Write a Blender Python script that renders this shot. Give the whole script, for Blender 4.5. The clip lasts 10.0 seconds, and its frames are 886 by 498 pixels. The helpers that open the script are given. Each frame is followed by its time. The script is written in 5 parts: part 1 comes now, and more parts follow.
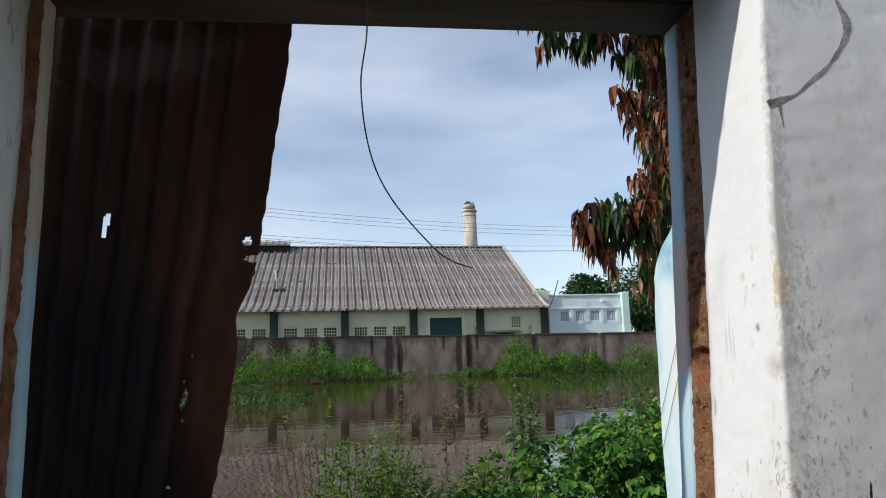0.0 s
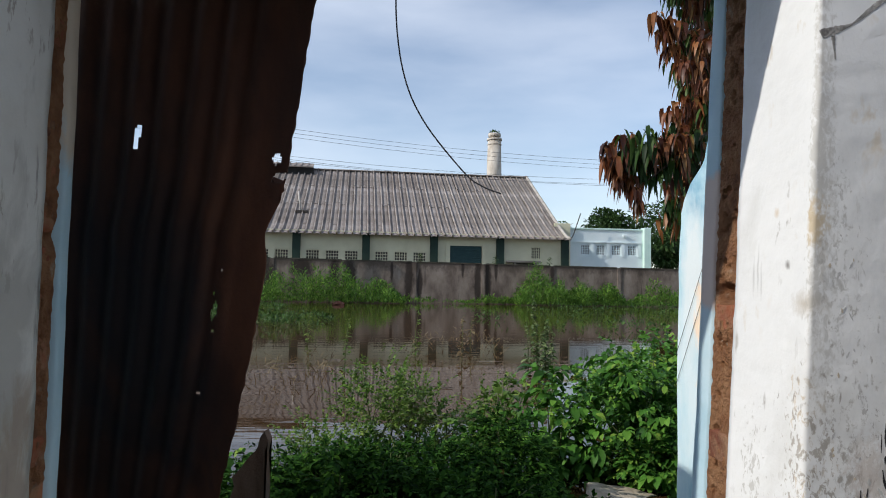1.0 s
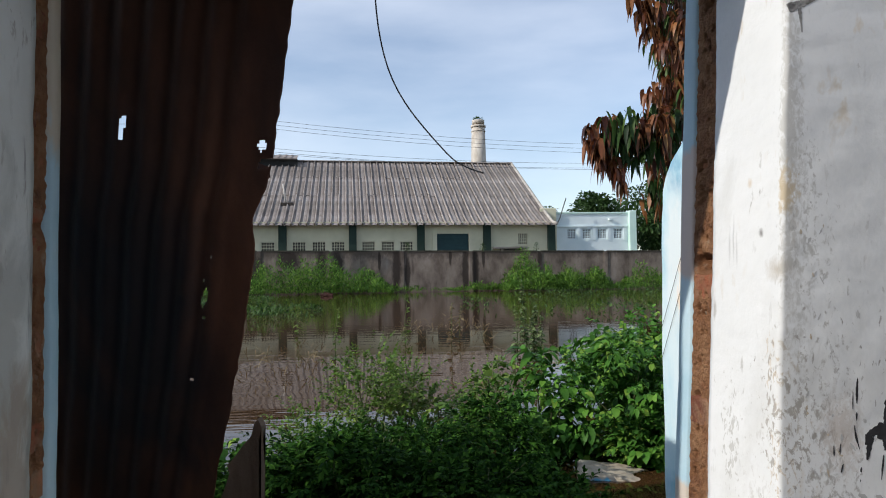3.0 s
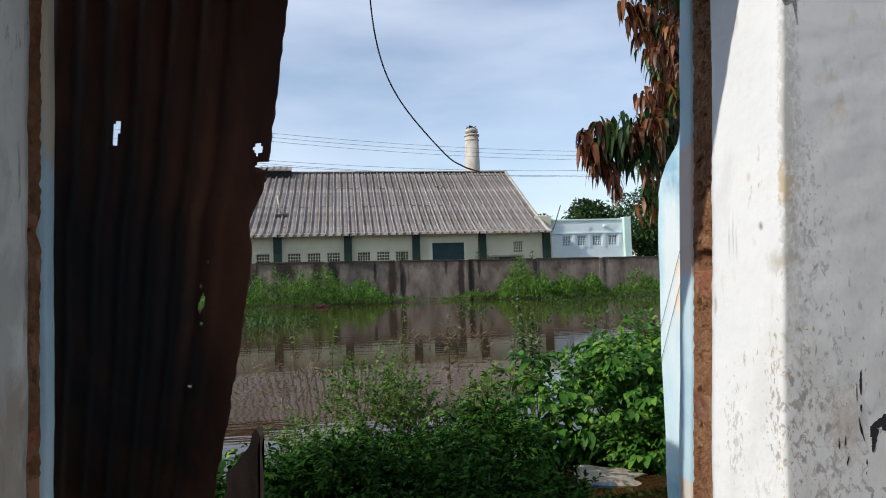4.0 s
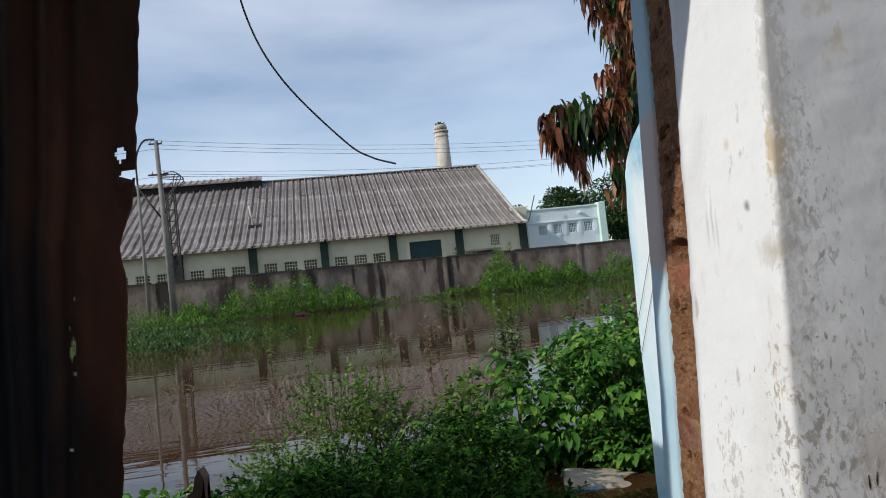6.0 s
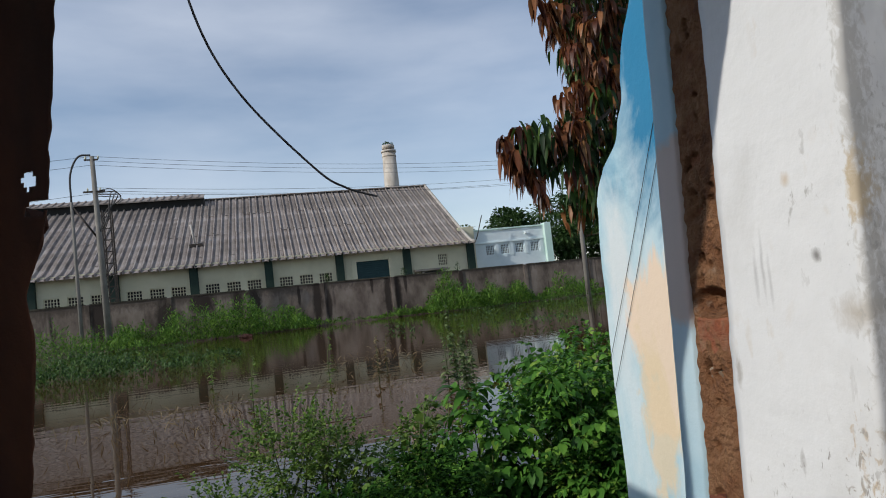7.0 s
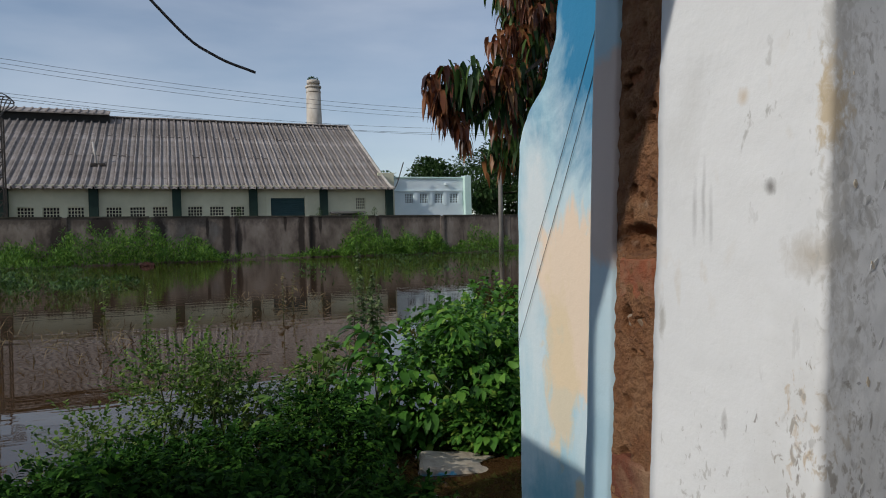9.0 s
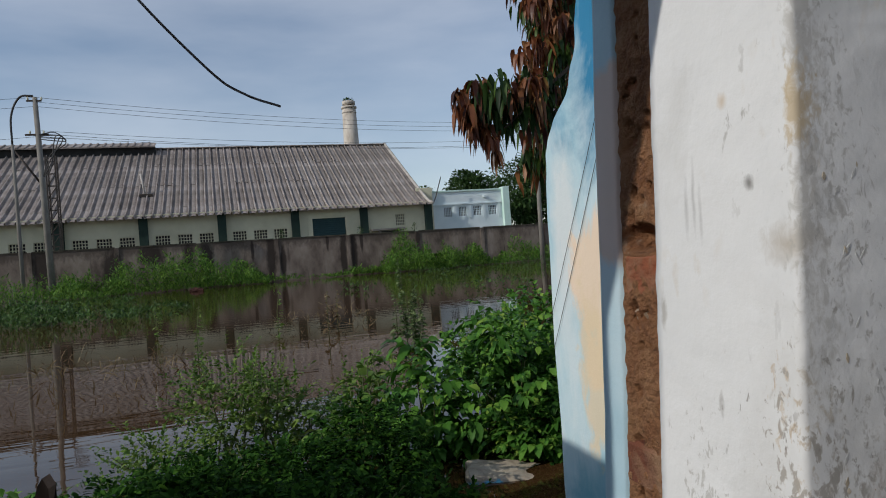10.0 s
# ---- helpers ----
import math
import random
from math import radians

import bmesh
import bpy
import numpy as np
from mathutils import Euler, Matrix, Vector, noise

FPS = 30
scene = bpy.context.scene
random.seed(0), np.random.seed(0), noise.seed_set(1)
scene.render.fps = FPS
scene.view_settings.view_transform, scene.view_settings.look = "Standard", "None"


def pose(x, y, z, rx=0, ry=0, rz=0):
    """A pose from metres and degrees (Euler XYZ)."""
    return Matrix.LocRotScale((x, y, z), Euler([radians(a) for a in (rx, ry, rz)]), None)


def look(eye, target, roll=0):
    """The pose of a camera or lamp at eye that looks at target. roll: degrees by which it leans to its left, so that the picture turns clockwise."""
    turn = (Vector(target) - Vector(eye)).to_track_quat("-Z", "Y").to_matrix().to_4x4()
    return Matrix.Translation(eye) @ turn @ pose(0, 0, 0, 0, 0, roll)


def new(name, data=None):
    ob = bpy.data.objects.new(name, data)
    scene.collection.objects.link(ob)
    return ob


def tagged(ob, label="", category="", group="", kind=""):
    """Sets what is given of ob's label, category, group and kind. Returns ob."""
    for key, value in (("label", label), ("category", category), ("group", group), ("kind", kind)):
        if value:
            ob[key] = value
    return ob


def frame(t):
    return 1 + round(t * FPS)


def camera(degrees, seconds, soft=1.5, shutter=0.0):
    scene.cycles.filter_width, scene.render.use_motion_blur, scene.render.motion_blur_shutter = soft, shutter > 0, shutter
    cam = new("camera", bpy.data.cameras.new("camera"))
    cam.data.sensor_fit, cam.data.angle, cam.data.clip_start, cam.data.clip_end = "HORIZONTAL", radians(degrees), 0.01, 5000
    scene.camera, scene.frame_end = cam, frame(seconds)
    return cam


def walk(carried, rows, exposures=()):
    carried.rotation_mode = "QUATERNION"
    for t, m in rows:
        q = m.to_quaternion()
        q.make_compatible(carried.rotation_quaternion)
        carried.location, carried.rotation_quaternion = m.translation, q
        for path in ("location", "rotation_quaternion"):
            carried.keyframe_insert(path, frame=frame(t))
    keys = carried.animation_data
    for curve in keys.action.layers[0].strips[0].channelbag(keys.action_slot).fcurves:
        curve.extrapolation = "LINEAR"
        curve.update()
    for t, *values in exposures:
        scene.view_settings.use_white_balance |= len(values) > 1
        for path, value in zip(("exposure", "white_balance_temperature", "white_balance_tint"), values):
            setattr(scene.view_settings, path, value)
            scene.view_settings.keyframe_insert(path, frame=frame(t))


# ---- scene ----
cam = camera(67.2, 10.0, soft=1.0)
PATH = [
    (0, (-0.263, -1.043, 1.322), (-0.035, 0.917, 1.649), -1.6),
    (0.5, (-0.27, -1.045, 1.319), (-0.084, 0.932, 1.557), -0.4),
    (1, (-0.276, -1.041, 1.314), (-0.111, 0.949, 1.427), 1.0),
    (1.5, (-0.278, -1.036, 1.31), (-0.112, 0.957, 1.373), 0.9),
    (2, (-0.284, -1.04, 1.309), (-0.133, 0.954, 1.334), 1.2),
    (2.2, (-0.287, -1.042, 1.307), (-0.137, 0.952, 1.321), 1.2),
    (3.3, (-0.273, -1.076, 1.283), (-0.064, 0.911, 1.375), -1.4),
    (3.5, (-0.285, -1.071, 1.276), (-0.133, 0.922, 1.34), -1.5),
    (4, (-0.282, -1.062, 1.275), (-0.064, 0.923, 1.381), -1.7),
    (4.2, (-0.277, -1.045, 1.283), (0.037, 0.929, 1.363), -3.2),
    (4.5, (-0.281, -1.053, 1.27), (0.14, 0.902, 1.277), -4.3),
    (5, (-0.288, -1.044, 1.271), (0.264, 0.878, 1.304), -9.3),
    (5.2, (-0.289, -1.032, 1.273), (0.266, 0.89, 1.279), -10.4),
    (5.5, (-0.255, -0.97, 1.272), (0.168, 0.984, 1.326), -11.0),
    (5.8, (-0.184, -0.874, 1.284), (0.11, 1.104, 1.324), -9.5),
    (6, (-0.139, -0.799, 1.304), (0.142, 1.179, 1.398), -6.1),
    (6.1, (-0.128, -0.763, 1.318), (0.164, 1.212, 1.424), -5.6),
    (6.2, (-0.125, -0.729, 1.329), (0.204, 1.238, 1.474), -5.0),
    (7.3, (-0.177, -0.552, 1.375), (0.277, 1.391, 1.508), -6.6),
    (7.5, (-0.15, -0.51, 1.383), (0.197, 1.454, 1.533), -7.0),
    (8, (-0.093, -0.435, 1.352), (0.549, 1.459, 1.382), -4.5),
    (8.5, (-0.103, -0.429, 1.325), (0.582, 1.45, 1.292), -1.6),
    (9, (-0.103, -0.448, 1.322), (0.568, 1.436, 1.285), -1.5),
    (9.5, (-0.101, -0.471, 1.322), (0.533, 1.426, 1.284), -2.1),
    (10, (-0.094, -0.528, 1.314), (0.461, 1.393, 1.322), -4.3),
]
walk(cam, [(t, look(eye, target, roll)) for t, eye, target, roll in PATH],
     [(0.0, 0.44), (2.2, 0.50), (3.5, 0.52), (4.2, 0.5), (5.0, 0.42), (6.0, 0.35), (7.5, -0.02), (8.3, -0.11), (9.0, -0.13), (10.0, -0.11)])

# ---- world, sun, exposure ----
SUN = Vector((-1.5, -0.39, 1.0)).normalized()
world = bpy.data.worlds.new("world")
scene.world = world
world.use_nodes = True
wn, wl = world.node_tree.nodes, world.node_tree.links
bg = wn["Background"]
sky = wn.new("ShaderNodeTexSky")
sky.sky_type, sky.sun_disc = "NISHITA", False
sky.sun_elevation = math.asin(SUN.z)
sky.sun_rotation = math.atan2(SUN.x, SUN.y)
sky.air_density, sky.dust_density, sky.ozone_density = 1.0, 0.6, 2.0
wtc = wn.new("ShaderNodeTexCoord")
wmap = wn.new("ShaderNodeMapping")
wmap.inputs["Scale"].default_value = (1.2, 1.2, 4.5)
wnoise = wn.new("ShaderNodeTexNoise")
wnoise.inputs["Scale"].default_value, wnoise.inputs["Detail"].default_value = 1.6, 7
wramp = wn.new("ShaderNodeValToRGB")
wramp.color_ramp.elements[0].position, wramp.color_ramp.elements[1].position = 0.25, 0.80
wmix = wn.new("ShaderNodeMix")
wmix.data_type = "RGBA"
wmul = wn.new("ShaderNodeMath")
wmul.operation = "MULTIPLY"
wmul.inputs[1].default_value = 0.5
wl.new(wtc.outputs["Generated"], wmap.inputs["Vector"])
wl.new(wmap.outputs["Vector"], wnoise.inputs["Vector"])
wl.new(wnoise.outputs["Fac"], wramp.inputs["Fac"])
wl.new(wramp.outputs["Color"], wmul.inputs[0])
wl.new(wmul.outputs[0], wmix.inputs["Factor"])
wl.new(sky.outputs["Color"], wmix.inputs[6])
wmix.inputs[7].default_value = (8.0, 8.4, 9.2, 1)
wl.new(wmix.outputs[2], bg.inputs["Color"])
bg.inputs["Strength"].default_value = 0.11

sun = new("sun", bpy.data.lights.new("sun", "SUN"))
sun.data.energy, sun.data.angle, sun.data.color = 2.55, radians(0.6), (1.0, 0.95, 0.87)
sun.matrix_world = look((-20, -10, 25), Vector((-20, -10, 25)) - SUN)


# ---- materials ----
def mat(name, stops, rough=0.85, scale=6.0, detail=8, stretch=(1, 1, 1), bump=0.3, fine=60.0, metal=0.0, spec=0.35,
        island=0.0, per_object=0.0, second=None, second_scale=2.0, second_at=(0.55, 0.7), second_stretch=(1, 1, 1), bump_dist=0.01, translucent=0.0, warp=0.0, patches=(), grit=2.2, flecks=()):
    """A surface: a noise ramp of stops (position, colour), an optional second layer of wear, fine relief."""
    m = bpy.data.materials.new(name)
    m.use_nodes = True
    n, l = m.node_tree.nodes, m.node_tree.links
    p = n["Principled BSDF"]
    tc = n.new("ShaderNodeTexCoord")

    def noise_at(sc, dt, st, w=0.0):
        mp = n.new("ShaderNodeMapping")
        mp.inputs["Scale"].default_value = st
        l.new(tc.outputs["Object"], mp.inputs["Vector"])
        nz = n.new("ShaderNodeTexNoise")
        nz.inputs["Scale"].default_value, nz.inputs["Detail"].default_value, nz.inputs["Roughness"].default_value = sc, dt, 0.62
        nz.inputs["Distortion"].default_value = w
        l.new(mp.outputs["Vector"], nz.inputs["Vector"])
        return nz.outputs["Fac"]

    def ramp(fac, st):
        r = n.new("ShaderNodeValToRGB")
        el = r.color_ramp.elements
        while len(el) < len(st):
            el.new(0.5)
        for e, (at, col) in zip(el, st):
            e.position, e.color = at, (*col, 1)
        l.new(fac, r.inputs["Fac"])
        return r.outputs["Color"]

    fac = noise_at(scale, detail, stretch, warp)
    if island or per_object:
        src = n.new("ShaderNodeNewGeometry").outputs["Random Per Island"] if island else n.new("ShaderNodeObjectInfo").outputs["Random"]
        amount = island or per_object
        mx = n.new("ShaderNodeMix")
        mx.inputs["Factor"].default_value = amount
        l.new(fac, mx.inputs[2])
        l.new(src, mx.inputs[3])
        fac = mx.outputs[0]
    col = ramp(fac, stops)
    if second:
        f2 = noise_at(second_scale, 9, second_stretch, 0.4)
        mr = n.new("ShaderNodeMapRange")
        mr.inputs["From Min"].default_value, mr.inputs["From Max"].default_value = second_at
        l.new(f2, mr.inputs["Value"])
        mx = n.new("ShaderNodeMix")
        mx.data_type = "RGBA"
        l.new(mr.outputs["Result"], mx.inputs["Factor"])
        l.new(col, mx.inputs[6])
        mx.inputs[7].default_value = (*second, 1)
        col = mx.outputs[2]
    for centre, radii, tint, soft, ragged, strength in patches:
        mp = n.new("ShaderNodeVectorMath")
        mp.operation = "SUBTRACT"
        mp.inputs[1].default_value = centre
        l.new(tc.outputs["Object"], mp.inputs[0])
        dv = n.new("ShaderNodeVectorMath")
        dv.operation = "DIVIDE"
        dv.inputs[1].default_value = radii
        l.new(mp.outputs[0], dv.inputs[0])
        ln = n.new("ShaderNodeVectorMath")
        ln.operation = "LENGTH"
        l.new(dv.outputs[0], ln.inputs[0])
        ad = n.new("ShaderNodeMath")
        ad.operation = "MULTIPLY_ADD"
        l.new(noise_at(grit / max(0.05, min(radii[1:])) ** 0.7, 9, (1, 1, 0.6), 0.5), ad.inputs[0])
        ad.inputs[1].default_value = ragged
        l.new(ln.outputs["Value"], ad.inputs[2])
        mr = n.new("ShaderNodeMapRange")
        reach = 1 + ragged / 2 if strength > 0 else 0.54 * ragged    # a negative strength: scattered flakes
        mr.inputs["From Min"].default_value, mr.inputs["From Max"].default_value = reach, reach - soft
        mr.inputs["To Max"].default_value = abs(strength)
        l.new(ad.outputs[0], mr.inputs["Value"])
        mx = n.new("ShaderNodeMix")
        mx.data_type = "RGBA"
        l.new(mr.outputs["Result"], mx.inputs["Factor"])
        l.new(col, mx.inputs[6])
        mx.inputs[7].default_value = (*tint, 1)
        col = mx.outputs[2]
    for sc, st, at, tint, strength, cloud, cloud_at in flecks:
        # small chips and flecks, gathered in clouds
        both = n.new("ShaderNodeMath")
        both.operation = "MULTIPLY"
        for k, (src, (lo, hi), top) in enumerate(((noise_at(sc, 4, st, 0.3), at, 1.0), (noise_at(cloud, 3, (1, 1, 0.6), 0.3), cloud_at, strength))):
            mr = n.new("ShaderNodeMapRange")
            mr.inputs["From Min"].default_value, mr.inputs["From Max"].default_value, mr.inputs["To Max"].default_value = lo, hi, top
            l.new(src, mr.inputs["Value"])
            l.new(mr.outputs["Result"], both.inputs[k])
        mx = n.new("ShaderNodeMix")
        mx.data_type = "RGBA"
        l.new(both.outputs[0], mx.inputs["Factor"])
        l.new(col, mx.inputs[6])
        mx.inputs[7].default_value = (*tint, 1)
        col = mx.outputs[2]
    l.new(col, p.inputs["Base Color"])
    p.inputs["Roughness"].default_value, p.inputs["Metallic"].default_value = rough, metal
    p.inputs["Specular IOR Level"].default_value = spec
    if bump:
        b = n.new("ShaderNodeBump")
        b.inputs["Strength"].default_value, b.inputs["Distance"].default_value = bump, bump_dist
        l.new(noise_at(fine, 6, (1, 1, 1)), b.inputs["Height"])
        l.new(b.outputs["Normal"], p.inputs["Normal"])
    if translucent:
        t = n.new("ShaderNodeBsdfTranslucent")
        l.new(col, t.inputs["Color"])
        ms = n.new("ShaderNodeMixShader")
        ms.inputs[0].default_value = translucent
        l.new(p.outputs[0], ms.inputs[1])
        l.new(t.outputs[0], ms.inputs[2])
        l.new(ms.outputs[0], n["Material Output"].inputs["Surface"])
    return m


M_WHITE = mat("white_limewash", [(0.3, (0.70, 0.69, 0.66)), (0.55, (0.80, 0.80, 0.78)), (0.8, (0.84, 0.84, 0.83))], 0.9, 5, bump=0.35, fine=45,
              second=(0.46, 0.40, 0.31), second_scale=7, second_at=(0.60, 0.74), second_stretch=(1, 1, 0.55), bump_dist=0.006)
M_BRICKMUD = mat("mud_mortar", [(0.25, (0.13, 0.055, 0.028)), (0.45, (0.30, 0.135, 0.062)), (0.65, (0.40, 0.21, 0.105)), (0.8, (0.46, 0.27, 0.16))], 0.95, 19, bump=1.0, fine=85, bump_dist=0.03,
                 second=(0.50, 0.44, 0.36), second_scale=9, second_at=(0.62, 0.75))
M_BRICK = mat("red_brick", [(0.2, (0.14, 0.050, 0.030)), (0.45, (0.30, 0.095, 0.046)), (0.8, (0.42, 0.19, 0.10))], 0.92, 20, bump=0.9, fine=90, per_object=0.55, bump_dist=0.01,
              second=(0.29, 0.17, 0.10), second_scale=14, second_at=(0.45, 0.6))
M_JAMB = mat("stained_limewash", [(0.3, (0.70, 0.71, 0.715)), (0.55, (0.76, 0.767, 0.77)), (0.8, (0.80, 0.805, 0.805))], 0.9, 3, bump=0.4, fine=22, bump_dist=0.006,
             second=(0.64, 0.64, 0.63), second_scale=5, second_at=(0.54, 0.72), second_stretch=(1, 1, 0.5), grit=14.0,
             flecks=((44, (1, 1, 0.40), (0.61, 0.66), (0.40, 0.39, 0.37), 0.7, 3.2, (0.48, 0.64)), (85, (1, 1, 0.5), (0.63, 0.67), (0.24, 0.22, 0.20), 0.8, 4.0, (0.50, 0.64)),
                     (16, (1, 1, 0.5), (0.60, 0.68), (0.56, 0.47, 0.35), 0.6, 2.6, (0.48, 0.62))),
             patches=(((0.40, -0.002, 1.297), (0.05, 0.040, 0.026), (0.36, 0.29, 0.20), 1.1, 1.2, 0.75), ((0.405, 0.005, 1.14), (0.08, 0.050, 0.12), (0.52, 0.39, 0.24), 0.5, 4.0, -0.8),
                      ((0.405, -0.006, 0.95), (0.10, 0.040, 0.36), (0.50, 0.39, 0.26), 0.5, 4.0, -0.8), ((0.405, 0.0, 1.05), (0.10, 0.06, 0.20), (0.34, 0.31, 0.27), 0.3, 5.0, -0.8),
                      ((0.40, 0.05, 0.85), (0.10, 0.10, 0.30), (0.50, 0.485, 0.46), 0.5, 5.0, -0.5), ((0.42, -0.02, 1.55), (0.035, 0.016, 0.50), (0.42, 0.40, 0.36), 0.6, 3.4, 0.55),
                      ((0.47, -0.02, 0.98), (0.10, 0.06, 0.42), (0.36, 0.345, 0.32), 0.5, 5.0, -0.75), ((0.455, -0.02, 1.38), (0.06, 0.06, 0.20), (0.40, 0.39, 0.37), 0.5, 5.0, -0.7), ((0.50, -0.02, 1.02), (0.045, 0.05, 0.08), (0.46, 0.38, 0.32), 0.7, 2.6, 0.55),
                      ((0.75, 0.0, 1.35), (0.35, 0.05, 0.5), (0.62, 0.64, 0.65), 0.9, 2.5, 0.5), ((0.40, 0.13, 0.98), (0.10, 0.06, 0.18), (0.46, 0.45, 0.43), 0.3, 5.0, -0.7),
                      ((0.41, -0.014, 1.43), (0.03, 0.014, 0.05), (0.55, 0.42, 0.24), 0.6, 2.4, 0.7), ((0.40, 0.083, 1.455), (0.03, 0.010, 0.012), (0.56, 0.42, 0.26), 0.9, 0.8, 0.75),
                      ((0.40, 0.048, 1.362), (0.03, 0.009, 0.010), (0.20, 0.19, 0.18), 0.7, 0.9, 0.85), ((0.40, 0.150, 1.345), (0.03, 0.005, 0.045), (0.46, 0.46, 0.46), 0.8, 0.9, 0.6),
                      ((0.40, 0.136, 1.355), (0.03, 0.004, 0.055), (0.44, 0.44, 0.44), 0.8, 0.9, 0.65), ((0.40, 0.125, 1.335), (0.03, 0.004, 0.040), (0.46, 0.46, 0.46), 0.8, 0.9, 0.55),
                      ((0.40, 0.201, 1.22), (0.03, 0.008, 0.03), (0.36, 0.34, 0.31), 0.7, 1.4, 0.7), ((0.40, 0.097, 1.12), (0.03, 0.005, 0.020), (0.40, 0.39, 0.38), 0.6, 1.6, 0.7),
                      ((0.724, -0.016, 0.934), (0.045, 0.05, 0.010), (0.34, 0.27, 0.19), 0.9, 1.6, 0.6), ((0.52, -0.016, 2.0), (0.10, 0.05, 0.09), (0.36, 0.35, 0.33), 0.8, 2.4, 0.55)))
# left-side limewash: base colour darkened to carry the shade, with stains on top
M_LEFTJAMB = mat("limewash_shade_tint", [(0.3, (0.50, 0.49, 0.455)), (0.55, (0.60, 0.60, 0.57)), (0.8, (0.66, 0.66, 0.64))], 0.9, 4, bump=0.4, fine=38, bump_dist=0.006,
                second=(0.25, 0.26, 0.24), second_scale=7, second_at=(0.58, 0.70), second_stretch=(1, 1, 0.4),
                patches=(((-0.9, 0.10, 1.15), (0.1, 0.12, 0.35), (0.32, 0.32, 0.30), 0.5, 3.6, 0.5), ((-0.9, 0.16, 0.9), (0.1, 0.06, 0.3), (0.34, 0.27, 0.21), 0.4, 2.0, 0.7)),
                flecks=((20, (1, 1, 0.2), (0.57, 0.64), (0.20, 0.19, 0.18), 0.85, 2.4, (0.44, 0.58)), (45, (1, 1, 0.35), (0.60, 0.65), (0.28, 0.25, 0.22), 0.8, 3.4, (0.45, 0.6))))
M_BLUE = mat("blue_limewash", [(0.30, (0.28, 0.51, 0.62)), (0.45, (0.47, 0.65, 0.72)), (0.58, (0.62, 0.73, 0.77)), (0.78, (0.70, 0.76, 0.78))], 0.88, 2.6, stretch=(1, 1, 0.45), bump=0.35, fine=30, bump_dist=0.006,
             patches=(((1.06, 1.00, 2.15), (0.3, 0.95, 0.76), (0.016, 0.20, 0.38), 0.4, 1.9, 0.96), ((1.06, 1.78, 1.38), (0.3, 0.14, 0.42), (0.70, 0.75, 0.76), 0.6, 1.4, 0.9),
                      ((1.06, 1.36, 1.06), (0.3, 0.37, 0.37), (0.86, 0.66, 0.48), 0.16, 1.7, 0.88), ((1.06, 1.62, 0.85), (0.3, 0.13, 0.34), (0.78, 0.63, 0.42), 0.3, 2.0, 0.8),
                      ((1.06, 1.50, 0.42), (0.3, 0.05, 0.08), (0.74, 0.61, 0.40), 0.3, 1.2, 0.8), ((1.06, 1.72, 0.30), (0.3, 0.22, 0.22), (0.12, 0.42, 0.54), 0.6, 1.8, 0.75), ((1.06, 1.68, 2.02), (0.3, 0.05, 0.04), (0.12, 0.16, 0.14), 0.5, 1.6, 0.8)))
M_BEDDING = mat("lime_mortar", [(0.3, (0.26, 0.18, 0.12)), (0.7, (0.46, 0.38, 0.29))], 0.95, 40, bump=0.8, fine=110)
M_BLUESTRIP = mat("pale_blue_paint", [(0.3, (0.34, 0.52, 0.62)), (0.5, (0.44, 0.60, 0.68)), (0.7, (0.52, 0.64, 0.70))], 0.85, 2.5, bump=0.3, fine=40, bump_dist=0.005,
                  patches=(((0.42, 0.33, 1.425), (0.12, 0.12, 0.15), (0.62, 0.52, 0.47), 0.12, 0.8, 0.97), ((0.38, 0.33, 0.79), (0.1, 0.1, 0.06), (0.58, 0.50, 0.42), 0.15, 0.9, 0.95), ((-0.9, 0.33, 1.92), (0.1, 0.1, 0.42), (0.55, 0.47, 0.36), 0.2, 0.8, 0.9)))
M_TIMBER = mat("old_timber", [(0.3, (0.030, 0.022, 0.017)), (0.55, (0.075, 0.055, 0.04)), (0.8, (0.13, 0.10, 0.075))], 0.85, 8, stretch=(0.12, 1, 1), bump=0.7, fine=30)
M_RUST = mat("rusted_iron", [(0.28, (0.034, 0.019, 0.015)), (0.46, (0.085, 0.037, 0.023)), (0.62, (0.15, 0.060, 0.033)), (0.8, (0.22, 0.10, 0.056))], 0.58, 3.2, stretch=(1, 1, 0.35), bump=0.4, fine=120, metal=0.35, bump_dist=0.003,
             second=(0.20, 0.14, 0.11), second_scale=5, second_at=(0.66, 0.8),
             # near-black patch over the sheet's middle and left, paler band near the top
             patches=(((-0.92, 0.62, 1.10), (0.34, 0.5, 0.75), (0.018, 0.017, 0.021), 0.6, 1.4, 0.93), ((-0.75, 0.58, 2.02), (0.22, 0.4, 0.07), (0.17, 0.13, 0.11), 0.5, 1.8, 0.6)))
M_CONCRETE = mat("courtyard_concrete", [(0.3, (0.40, 0.39, 0.38)), (0.7, (0.54, 0.53, 0.52))], 0.95, 2, fine=40)
